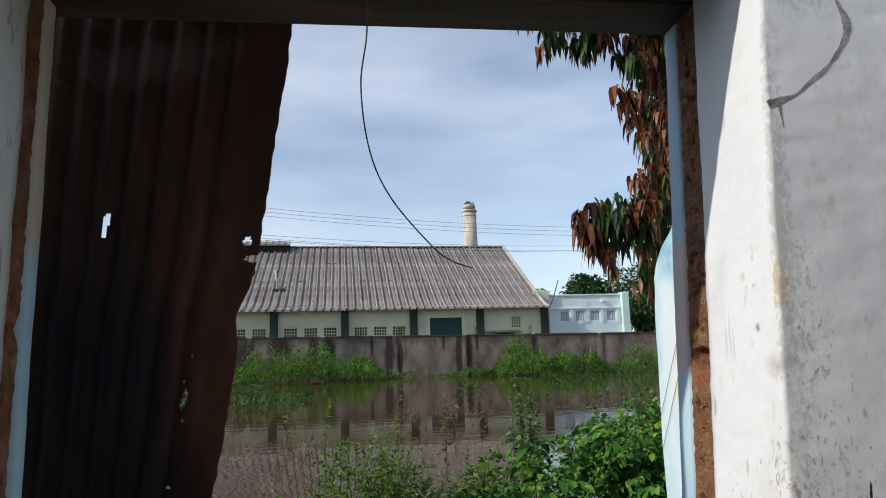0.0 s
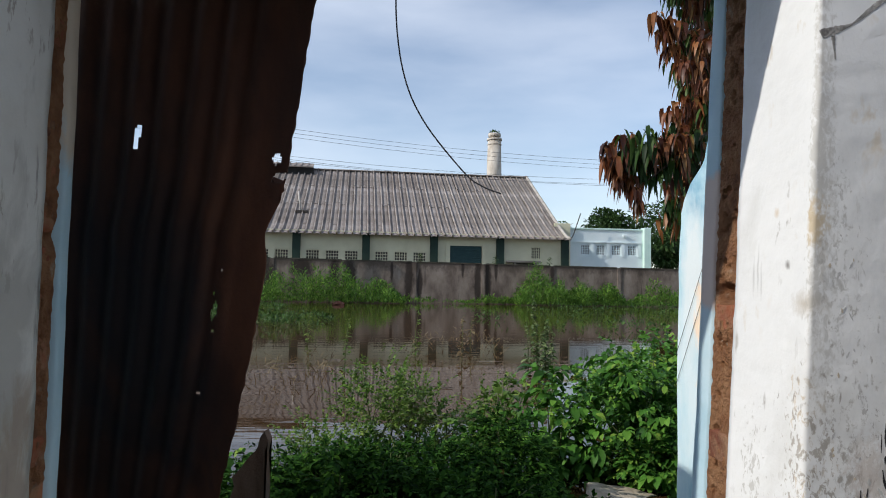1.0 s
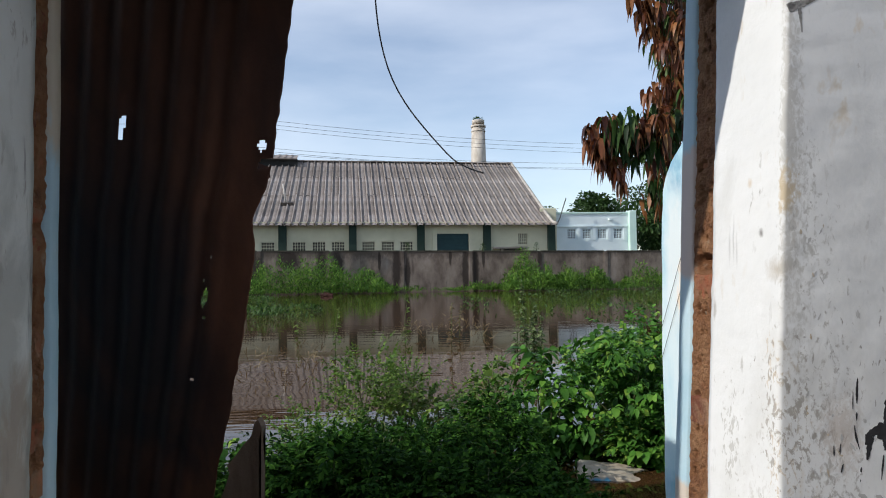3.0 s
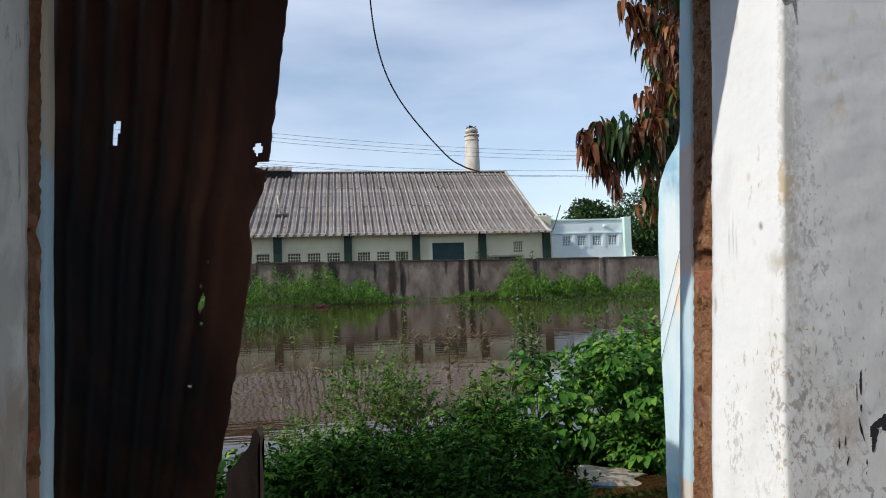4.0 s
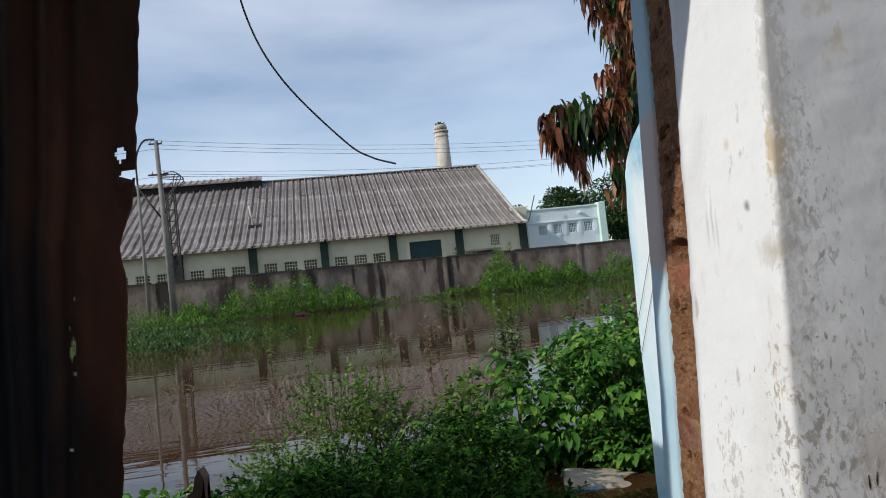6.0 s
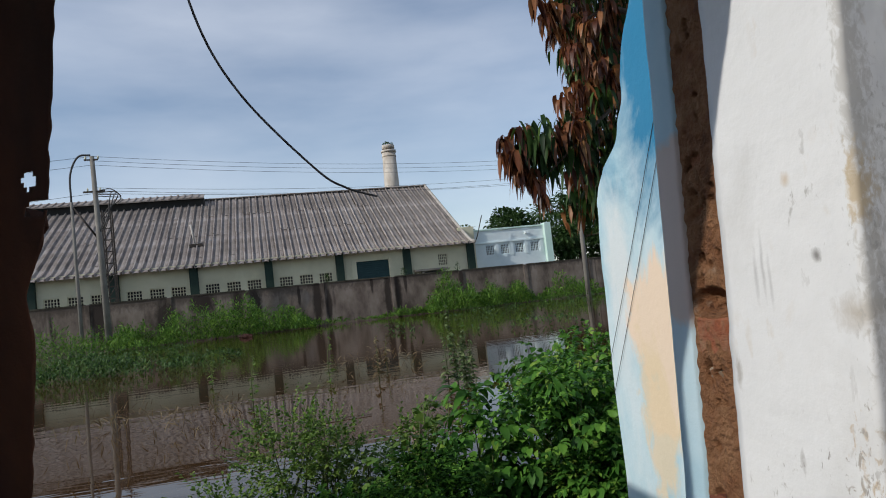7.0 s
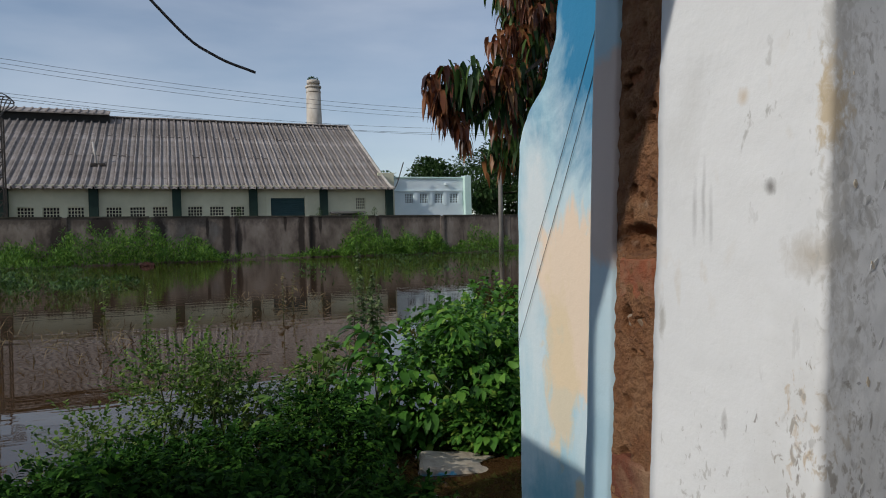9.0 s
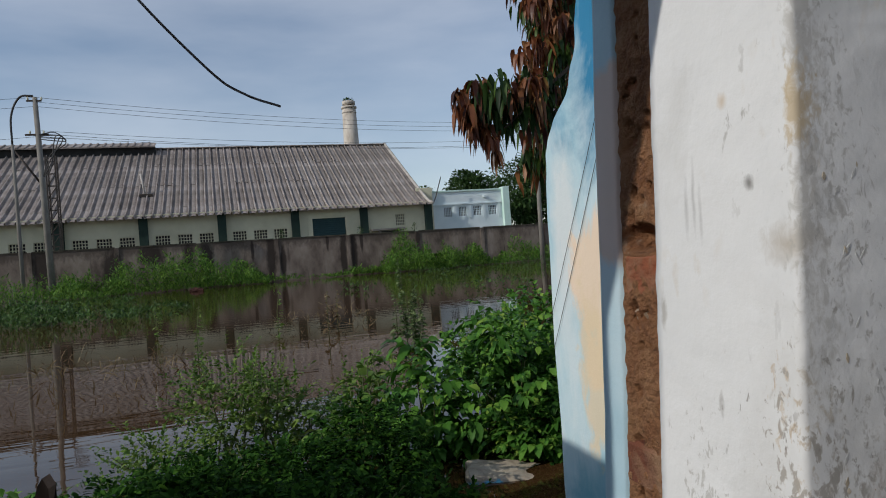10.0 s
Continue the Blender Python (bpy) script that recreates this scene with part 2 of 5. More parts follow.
M_COMPOUND = mat("weathered_wall_plaster", [(0.30, (0.070, 0.054, 0.045)), (0.45, (0.150, 0.118, 0.098)), (0.60, (0.215, 0.176, 0.150)), (0.8, (0.30, 0.26, 0.225))], 0.95, 0.9, stretch=(1.0, 1, 0.55), bump=0.5, fine=6, bump_dist=0.05,
                 second=(0.040, 0.031, 0.026), second_scale=0.9, second_at=(0.57, 0.68), second_stretch=(1, 1, 0.12), grit=3.0,
                 patches=(((0, 52, 3.25), (90, 3, 0.75), (0.060, 0.046, 0.038), 0.7, 1.8, 0.75),)
                 + tuple(((x, 52, z), (w, 3, h), (0.026, 0.019, 0.016), 0.4, 1.2, 0.9) for x, z, w, h in ((6.95, 1.7, 0.30, 2.4), (7.75, 1.6, 0.32, 2.6), (8.42, 2.7, 0.17, 1.0), (1.45, 1.8, 0.42, 2.2), (2.3, 1.4, 0.26, 1.6), (5.75, 2.8, 0.15, 0.8), (-3.2, 2.0, 0.6, 1.6), (-4.4, 2.2, 0.45, 1.4), (0.08, 2.5, 0.15, 1.0), (13.0, 2.6, 0.22, 0.9), (-9.6, 1.8, 0.8, 2.0), (-7.0, 2.6, 1.1, 0.8), (-14.0, 2.0, 0.9, 1.8), (24.0, 1.8, 0.4, 2.2))))
M_MOSS = mat("mossy_cement", [(0.3, (0.030, 0.028, 0.020)), (0.6, (0.085, 0.075, 0.058)), (0.8, (0.15, 0.13, 0.105))], 0.95, 1.6, bump=0.5, fine=9, bump_dist=0.03)
M_CREAM = mat("cream_wall_paint", [(0.3, (0.52, 0.50, 0.36)), (0.7, (0.64, 0.615, 0.46))], 0.9, 0.5, bump=0.2, fine=4, bump_dist=0.03)
M_GREEN = mat("dark_green_paint", [(0.3, (0.007, 0.020, 0.014)), (0.7, (0.013, 0.036, 0.026))], 0.7, 1.0, bump=0.2, fine=5)
M_SHUTTER = mat("blue_green_shutter", [(0.3, (0.012, 0.040, 0.045)), (0.7, (0.022, 0.062, 0.066))], 0.6, 1.0, bump=0.2, fine=5)
M_ASBESTOS = mat("weathered_roof_cement", [(0.25, (0.12, 0.10, 0.088)), (0.45, (0.245, 0.212, 0.192)), (0.62, (0.345, 0.308, 0.285)), (0.8, (0.46, 0.42, 0.395))], 0.95, 1.3, stretch=(1.6, 0.5, 0.5), bump=0.5, fine=8, per_object=0.14, bump_dist=0.04,
                 second=(0.085, 0.070, 0.058), second_scale=0.55, second_at=(0.50, 0.78), second_stretch=(1, 0.6, 0.6))
M_ANNEX = mat("pale_blue_white_wall", [(0.3, (0.62, 0.72, 0.74)), (0.7, (0.76, 0.83, 0.84))], 0.9, 0.5, bump=0.15, fine=4)
M_ANNEXTRIM = mat("mint_trim", [(0.3, (0.50, 0.70, 0.62)), (0.7, (0.62, 0.78, 0.72))], 0.9, 0.8, bump=0.1, fine=4)
M_CHIMNEY = mat("chimney_render", [(0.3, (0.34, 0.29, 0.24)), (0.5, (0.48, 0.43, 0.37)), (0.7, (0.60, 0.56, 0.50))], 0.95, 0.8, stretch=(1, 1, 0.4), bump=0.3, fine=5)
M_POLE = mat("pole_concrete", [(0.3, (0.15, 0.14, 0.125)), (0.7, (0.25, 0.235, 0.21))], 0.9, 1.0, bump=0.2, fine=10)
M_STEEL = mat("dark_steel", [(0.3, (0.030, 0.027, 0.025)), (0.7, (0.075, 0.06, 0.05))], 0.6, 4, metal=0.4, bump=0.1)
M_WIRE = mat("black_cable", [(0.3, (0.020, 0.020, 0.022)), (0.7, (0.06, 0.06, 0.062))], 0.55, 40, bump=0.15)
M_CABLE = mat("grey_cable", [(0.3, (0.045, 0.045, 0.048)), (0.7, (0.11, 0.11, 0.115))], 0.6, 60, bump=0.2)
# near-black colour standing in for shade inside openings and under roofs
M_VOID = mat("painted_dark", [(0.3, (0.02, 0.02, 0.02)), (0.7, (0.035, 0.035, 0.035))], 0.9, 1, bump=0)
M_SOIL = mat("wet_soil", [(0.3, (0.045, 0.032, 0.020)), (0.5, (0.08, 0.06, 0.035)), (0.75, (0.06, 0.075, 0.025))], 0.95, 0.8, bump=0.8, fine=7, bump_dist=0.05)
M_SOOT = mat("black_paint_splash", [(0.3, (0.012, 0.012, 0.014)), (0.7, (0.03, 0.03, 0.034))], 0.6, 30, bump=0.2)
M_STAIN = mat("earthy_stain", [(0.3, (0.42, 0.35, 0.26)), (0.7, (0.55, 0.49, 0.40))], 0.95, 30, bump=0.3)
M_GREYSTAIN = mat("grey_scuff", [(0.3, (0.40, 0.40, 0.40)), (0.7, (0.56, 0.56, 0.55))], 0.95, 30, bump=0.3)
M_CRACK = mat("cracked_plaster_cement", [(0.3, (0.14, 0.135, 0.13)), (0.55, (0.34, 0.33, 0.32)), (0.75, (0.50, 0.49, 0.48))], 0.95, 45, bump=0.9, fine=120)
M_BARK = mat("bark", [(0.3, (0.06, 0.045, 0.035)), (0.7, (0.15, 0.12, 0.095))], 0.95, 7, stretch=(1, 1, 0.3), bump=0.8, fine=25, bump_dist=0.03)
M_STEM = mat("green_stem", [(0.3, (0.06, 0.09, 0.03)), (0.7, (0.12, 0.13, 0.05))], 0.8, 8, bump=0)
LEAF = dict(rough=0.5, scale=3.0, bump=0.15, fine=30, spec=0.18, island=0.7, translucent=0.25)
M_LEAF_DARK = mat("small_dark_leaves", [(0.2, (0.007, 0.027, 0.004)), (0.5, (0.019, 0.064, 0.008)), (0.8, (0.050, 0.125, 0.016))], **{**LEAF, "rough": 0.75, "spec": 0.06, "translucent": 0.15})
M_LEAF_BIG = mat("broad_green_leaves", [(0.2, (0.028, 0.090, 0.014)), (0.5, (0.068, 0.190, 0.026)), (0.75, (0.125, 0.28, 0.040)), (0.92, (0.28, 0.38, 0.06))], **LEAF)
M_LEAF_LIGHT = mat("weed_leaves", [(0.2, (0.060, 0.12, 0.020)), (0.5, (0.110, 0.205, 0.034)), (0.8, (0.19, 0.27, 0.06))], **LEAF)
M_GRASS = mat("water_grass", [(0.15, (0.030, 0.080, 0.012)), (0.5, (0.082, 0.188, 0.026)), (0.85, (0.19, 0.32, 0.05))], **LEAF)
M_FLOAT = mat("floating_leaves", [(0.15, (0.018, 0.045, 0.010)), (0.5, (0.042, 0.098, 0.020)), (0.85, (0.09, 0.165, 0.036))], **{**LEAF, "spec": 0.25})
M_DRY = mat("dry_grass", [(0.2, (0.12, 0.085, 0.045)), (0.8, (0.26, 0.20, 0.11))], **LEAF)
M_LEAF_PALE = mat("greyish_weed_leaves", [(0.2, (0.050, 0.085, 0.030)), (0.5, (0.105, 0.165, 0.060)), (0.8, (0.20, 0.26, 0.11))], **LEAF)
M_MANGO_RED = mat("bronze_mango_leaves", [(0.2, (0.050, 0.016, 0.010)), (0.5, (0.165, 0.050, 0.019)), (0.78, (0.31, 0.130, 0.048)), (0.93, (0.15, 0.13, 0.045))], **{**LEAF, "rough": 0.42, "spec": 0.4, "translucent": 0.3})
M_MANGO_GREEN = mat("green_mango_leaves", [(0.2, (0.012, 0.030, 0.008)), (0.55, (0.028, 0.064, 0.015)), (0.85, (0.085, 0.14, 0.028))], **{**LEAF, "rough": 0.5, "spec": 0.25})
M_TREE = mat("far_tree_leaves", [(0.2, (0.018, 0.045, 0.012)), (0.55, (0.040, 0.085, 0.022)), (0.85, (0.075, 0.13, 0.04))], **LEAF)

# muddy flood water with small ripples
M_WATER = bpy.data.materials.new("muddy_water")
M_WATER.use_nodes = True
_n, _l = M_WATER.node_tree.nodes, M_WATER.node_tree.links
_p = _n["Principled BSDF"]
_p.inputs["Base Color"].default_value = (0.054, 0.028, 0.011, 1)
_p.inputs["Roughness"].default_value, _p.inputs["IOR"].default_value = 0.02, 1.33
_tc, _mp = _n.new("ShaderNodeTexCoord"), _n.new("ShaderNodeMapping")
_mp.inputs["Scale"].default_value = (0.5, 2.2, 1)
_l.new(_tc.outputs["Object"], _mp.inputs["Vector"])
_nz = _n.new("ShaderNodeTexNoise")
_nz.inputs["Scale"].default_value, _nz.inputs["Detail"].default_value = 1.3, 3
_l.new(_mp.outputs["Vector"], _nz.inputs["Vector"])
_bp = _n.new("ShaderNodeBump")
_bp.inputs["Strength"].default_value, _bp.inputs["Distance"].default_value = 0.065, 0.05
_l.new(_nz.outputs["Fac"], _bp.inputs["Height"])
_l.new(_bp.outputs["Normal"], _p.inputs["Normal"])


# ---- building blocks ----
def link(name, verts, faces, material, parent=None, label="", smooth=False):
    me = bpy.data.meshes.new(name)
    me.from_pydata([tuple(v) for v in verts], [], [tuple(f) for f in faces])
    me.validate()
    me.materials.append(material)
    if smooth:
        me.polygons.foreach_set("use_smooth", [True] * len(me.polygons))
    ob = new(name, me)
    if parent:
        ob.parent = parent
    return tagged(ob, label)


def part(name, bm, material, parent=None, label="", smooth=False):
    me = bpy.data.meshes.new(name)
    bm.normal_update()
    bm.to_mesh(me)
    bm.free()
    me.materials.append(material)
    if smooth:
        me.polygons.foreach_set("use_smooth", [True] * len(me.polygons))
    ob = new(name, me)
    if parent:
        ob.parent = parent
    return tagged(ob, label)


def thing(name, label, category, group="", kind="", at=None):
    ob = new(name)
    if at is not None:
        ob.matrix_world = at
    return tagged(ob, label, category, group, kind)


def box(bm, x0, x1, y0, y1, z0, z1, bevel=0.0):
    m = Matrix.LocRotScale(((x0 + x1) / 2, (y0 + y1) / 2, (z0 + z1) / 2), None, (x1 - x0, y1 - y0, z1 - z0))
    vs = bmesh.ops.create_cube(bm, size=1, matrix=m)["verts"]
    if bevel:
        es = list({e for v in vs for e in v.link_edges})
        bmesh.ops.bevel(bm, geom=es, offset=bevel, segments=1, affect="EDGES")
    return bm


def boxed(*a, **k):
    return box(bmesh.new(), *a, **k)


def tube_data(pts, radii, sides=8):
    pts = [Vector(p) for p in pts]
    if not hasattr(radii, "__len__"):
        radii = [radii] * len(pts)
    verts, faces = [], []
    for i, p in enumerate(pts):
        d = (pts[min(i + 1, len(pts) - 1)] - pts[max(i - 1, 0)]).normalized()
        a = d.cross(Vector((0.13, 0.97, 0.2))).normalized()
        b = d.cross(a)
        for k in range(sides):
            w = 2 * math.pi * k / sides
            verts.append(p + radii[i] * (math.cos(w) * a + math.sin(w) * b))
    for i in range(len(pts) - 1):
        for k in range(sides):
            q = (k + 1) % sides
            faces.append((i * sides + k, i * sides + q, (i + 1) * sides + q, (i + 1) * sides + k))
    faces.append(tuple(range(sides))[::-1])
    faces.append(tuple((len(pts) - 1) * sides + k for k in range(sides)))
    return verts, faces


def tube(name, pts, radii, material, parent=None, sides=8, label=""):
    v, f = tube_data(pts, radii, sides)
    return link(name, v, f, material, parent, label, smooth=True)


def smooth_curve(pts, steps=8):
    """Catmull-Rom through the points."""
    p = [Vector(q) for q in pts]
    p = [2 * p[0] - p[1]] + p + [2 * p[-1] - p[-2]]
    out = []
    for i in range(1, len(p) - 2):
        for s in range(steps):
            t = s / steps
            a, b, c, d = p[i - 1], p[i], p[i + 1], p[i + 2]
            out.append(0.5 * ((2 * b) + (c - a) * t + (2 * a - 5 * b + 4 * c - d) * t * t + (3 * b - a - 3 * c + d) * t ** 3))
    out.append(p[-2])
    return out


def wall_cells(xs, zs, holes, y0, y1):
    """A slab in x and z between y0 and y1, with rectangular holes (x0, x1, z0, z1) through it."""
    xs = sorted(set(xs) | {h[0] for h in holes} | {h[1] for h in holes})
    zs = sorted(set(zs) | {h[2] for h in holes} | {h[3] for h in holes})
    nx, nz = len(xs) - 1, len(zs) - 1

    def solid(i, j):
        if not (0 <= i < nx and 0 <= j < nz):
            return False
        cx, cz = (xs[i] + xs[i + 1]) / 2, (zs[j] + zs[j + 1]) / 2
        return not any(h[0] < cx < h[1] and h[2] < cz < h[3] for h in holes)

    verts = [(x, y, z) for y in (y0, y1) for z in zs for x in xs]
    at = lambda i, j, k: k * (nx + 1) * (nz + 1) + j * (nx + 1) + i
    faces = []
    for i in range(nx):
        for j in range(nz):
            if not solid(i, j):
                continue
            faces.append((at(i, j, 0), at(i + 1, j, 0), at(i + 1, j + 1, 0), at(i, j + 1, 0)))
            faces.append((at(i, j, 1), at(i, j + 1, 1), at(i + 1, j + 1, 1), at(i + 1, j, 1)))
            for di, dj, a, b in ((-1, 0, (i, j), (i, j + 1)), (1, 0, (i + 1, j + 1), (i + 1, j)), (0, -1, (i + 1, j), (i, j)), (0, 1, (i, j + 1), (i + 1, j + 1))):
                if not solid(i + di, j + dj):
                    faces.append((at(*a, 0), at(*b, 0), at(*b, 1), at(*a, 1)))
    return verts, faces


def ribbon(plan, zs, shift, rough=0.002, seed=0.0, dents=(), grain=0.0):
    """A sheet that follows a plan line [(x, y)], carried up through zs; shift(z) moves it in x; rough is hand-worked unevenness."""
    verts, faces, n = [], [], len(plan)
    for z in zs:
        for x, y in plan:
            e = noise.noise_vector(Vector((x * 5 + seed, y * 5, z * 5))) * rough + noise.noise_vector(Vector((x * 22, y * 22 + seed, z * 22))) * rough * 0.4 + noise.noise_vector(Vector((x * 75, y * 75 + seed, z * 75))) * grain
            push = sum(d * max(0.0, 1 - ((z - zc) / h) ** 2 - ((y - yc) / w) ** 2) for zc, yc, h, w, d in dents)
            verts.append((x + shift(z) + e.x + push, y + e.y, z))
    for j in range(len(zs) - 1):
        for i in range(n - 1):
            faces.append((j * n + i, j * n + i + 1, (j + 1) * n + i + 1, (j + 1) * n + i))
    return verts, faces


def steps(a, b, n):
    return [a + (b - a) * i / n for i in range(n + 1)]


rng = np.random.default_rng(7)


def unit(a):
    return a / np.maximum(np.linalg.norm(a, axis=1, keepdims=True), 1e-9)


def leaf_data(pos, way, length, width, droop=0.25, fold=0.25, fine=False, reach=1.0):
    """Leaves as folded, bent blades. pos, way: (n, 3); length, width: (n,); fine adds a third cross-section."""
    n = len(pos)
    way = unit(np.asarray(way, float))
    side = unit(np.cross(way, np.array([0, 0, 1.0]) + rng.normal(0, 0.35, (n, 3))))
    up = np.cross(side, way)
    rows = ((0.2, 0.72), (0.5, 1.0), (0.8, 0.62)) if fine else ((0.33, 1.0), (0.70, 0.78))
    m, size = len(rows), 3 * len(rows) + 2
    verts = np.zeros((n, size, 3))
    L, W = length[:, None], width[:, None] / 2
    down = np.array([0, 0, -1.0])
    mid = lambda s: pos + way * L * reach * s * (1 - 0.25 * min(1.0, droop) * s) + down * (droop * L * s * s)
    verts[:, 0] = mid(0.0)
    for k, (s, w) in enumerate(rows):
        c = mid(s)
        verts[:, 1 + 3 * k] = c - side * W * w + up * W * w * fold
        verts[:, 2 + 3 * k] = c
        verts[:, 3 + 3 * k] = c + side * W * w + up * W * w * fold
    verts[:, size - 1] = mid(1.0)
    one = [(0, 2, 1), (0, 3, 2)]
    for k in range(m - 1):
        a = 1 + 3 * k
        one += [(a, a + 1, a + 4, a + 3), (a + 1, a + 2, a + 5, a + 4)]
    a = 1 + 3 * (m - 1)
    one += [(a, a + 1, size - 1), (a + 1, a + 2, size - 1)]
    faces = [tuple(i * size + v for v in f) for i in range(n) for f in one]
    return verts.reshape(-1, 3), faces


def merge(chunks):
    verts, faces, base = [], [], 0
    for v, f in chunks:
        verts += [tuple(p) for p in v]
        faces += [tuple(base + i for i in q) for q in f]
        base += len(v)
    return verts, faces


def ball(n, centre, radii):
    d = unit(rng.normal(0, 1, (n, 3)))
    r = rng.uniform(0.35, 1.0, (n, 1)) ** 0.6
    return np.asarray(centre) + d * r * np.asarray(radii), d


# ---- the house wall with the open doorway ----
T = 0.37          # wall thickness
TL = 0.328        # thinner left of the doorway
HEAD = 2.07       # underside of the lintel
TOP = 3.1
LEAN = lambda z: 0.05 * (z - 1.25)
NONE = lambda z: 0.0
XR, XL, YI = 0.400, -0.897, -0.016
ZS = steps(-0.1, HEAD, 130)

door_wall = thing("wall_door", "old plastered brick wall with an open doorway", "wall", kind="structure")
# inner plaster and white reveal, one hand-worked skin with a rounded arris
arris = [(XR + 0.008 * (1 - math.sin(a)), YI + 0.008 * (1 - math.cos(a))) for a in steps(0, math.pi / 2, 6)]
plan_r = [(x, YI) for x in steps(3.6, 1.1, 20)] + [(x, YI) for x in steps(1.05, XR + 0.02, 40)] + arris + [(XR, y) for y in steps(YI + 0.02, 0.216, 15)] + [(XR + 0.03, 0.217)]
v, f = ribbon(plan_r, steps(-0.1, HEAD, 360), LEAN, 0.003, 3.0, grain=0.0008)
link("plaster_skin", v, f, M_JAMB, door_wall, "white limewashed plaster, stained and scuffed", smooth=True)
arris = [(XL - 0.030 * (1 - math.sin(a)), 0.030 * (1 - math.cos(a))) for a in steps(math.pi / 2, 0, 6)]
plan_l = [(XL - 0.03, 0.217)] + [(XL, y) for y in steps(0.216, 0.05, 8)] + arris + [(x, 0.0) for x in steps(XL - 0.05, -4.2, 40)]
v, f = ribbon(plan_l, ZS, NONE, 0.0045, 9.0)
link("plaster_skin", v, f, M_LEFTJAMB, door_wall, "white limewashed plaster, stained, colour darkened for shade", smooth=True)
# the slots where the door frame was, in mud mortar with the brick ends showing
def frame_slot(x, sgn, y0, y1, shift, seed, dents, deep=0.017):
    yy = steps(y0 + 0.006, y1 - 0.006, 30)
    plan = [(x + sgn * 0.035, y0 - 0.002)] + [(x + sgn * deep, q) for q in yy] + [(x + sgn * 0.035, y1 + 0.004)]
    if sgn < 0:
        plan = plan[::-1]
    pits = tuple((random.uniform(0.5, 2.0), random.uniform(y0 + 0.02, y1 - 0.02), random.uniform(0.004, 0.011), random.uniform(0.004, 0.010), sgn * random.uniform(0.012, 0.030)) for k in range(80))
    v, f = ribbon(plan, steps(-0.1, HEAD, 620), shift, 0.0025, seed, tuple(dents) + pits, 0.003)
    slot = link("frame_slot", v, f, M_BRICKMUD, door_wall, "brown mud mortar and brick ends where the frame was", smooth=True)
    z, k = 0.02, 0
    while z < HEAD - 0.08:
        p = deep + (random.uniform(0.006, 0.014) if sgn > 0 else random.uniform(-0.001, 0.004))
        if sgn > 0 and (abs(z + 0.03 - 1.255) < 0.04 or abs(z + 0.03 - 1.03) < 0.045):
            p = deep - 0.0005
        bm = bmesh.new()
        a, c = sorted((x + shift(z + 0.03) + sgn * p, x + shift(z + 0.03) + sgn * 0.11))
        box(bm, a, c, y0 + random.uniform(0.002, 0.012), y1 - random.uniform(0.002, 0.012), z, z + random.uniform(0.058, 0.066), 0.006)
        for vv in bm.verts:
            vv.co += noise.noise_vector(vv.co * 40) * 0.003
        if not (abs(z + 0.03 - 1.335) < 0.035 and sgn > 0):
            part("brick", bm, M_BRICK, slot)
        else:
            bm.free()
        z += 0.0865
frame_slot(XR, 1, 0.214, 0.311, LEAN, 5.0, ((1.312, 0.26, 0.022, 0.045, 0.035), (1.45, 0.28, 0.03, 0.02, 0.010), (1.02, 0.25, 0.015, 0.02, 0.008)), 0.006)
frame_slot(XL, -1, 0.214, 0.285, NONE, 15.0, ((1.4, 0.25, 0.03, 0.05, -0.012), (0.9, 0.28, 0.04, 0.04, -0.012)), 0.007)
# pale bedding left under the loose brick
bm = bmesh.new()
box(bm, XR + 0.012, XR + 0.08, 0.222, 0.300, 1.196, 1.215, 0.004)
bmesh.ops.subdivide_edges(bm, edges=bm.edges[:], cuts=3, use_grid_fill=True)
for vv in bm.verts:
    vv.co += noise.noise_vector(vv.co * 60) * 0.006
part("mortar_bed", bm, M_BEDDING, door_wall, "pale crumbling lime mortar")
# outer plaster, painted pale blue
v, f = ribbon([(XR + 0.03, 0.310), (XR + 0.005, 0.3105), (XR + 0.003, 0.316), (XR + 0.002, 0.33), (XR + 0.002, 0.360), (XR + 0.006, T)] + [(x, T) for x in steps(XR + 0.06, 3.6, 12)], ZS, LEAN, 0.002, 7.0)
link("outer_plaster", v, f, M_BLUESTRIP, door_wall, "pale blue painted plaster edge", smooth=True)
v, f = ribbon([(x, TL) for x in steps(-4.2, XL - 0.06, 12)] + [(XL - 0.006, TL), (XL - 0.002, TL - 0.006), (XL - 0.002, 0.31), (XL - 0.002, 0.30), (XL - 0.004, 0.286), (XL - 0.03, 0.284)], ZS, NONE, 0.002, 17.0)
link("outer_plaster", v, f, M_BLUESTRIP, door_wall, "pale blue painted plaster edge", smooth=True)
# core and the wall above the lintel
part("core", boxed(XR + 0.09, 3.6, 0.03, T - 0.03, -0.1, HEAD), M_BRICKMUD, door_wall)
part("core", boxed(-4.2, XL - 0.035, 0.03, TL - 0.02, -0.1, HEAD), M_BRICKMUD, door_wall)
part("wall_over_door", boxed(-4.2, 3.6, 0.0, T, HEAD + 0.13, TOP, 0.01), M_WHITE, door_wall, "white plaster above the lintel")
# timber lintel of three weathered baulks
lintel = thing("lintel", "dark weathered timber lintel over the doorway", "lintel", kind="structure")
for y0, y1, dz in ((0.0, 0.118, 0.0), (0.122, 0.238, 0.006), (0.242, T, -0.004)):
    bm = bmesh.new()
    box(bm, -1.25, 0.75, y0, y1, HEAD + dz, HEAD + 0.128, 0.008)
    part("baulk", bm, M_TIMBER, lintel)
part("filling", boxed(0.75, 3.6, 0.0, T, HEAD, HEAD + 0.13), M_WHITE, lintel)
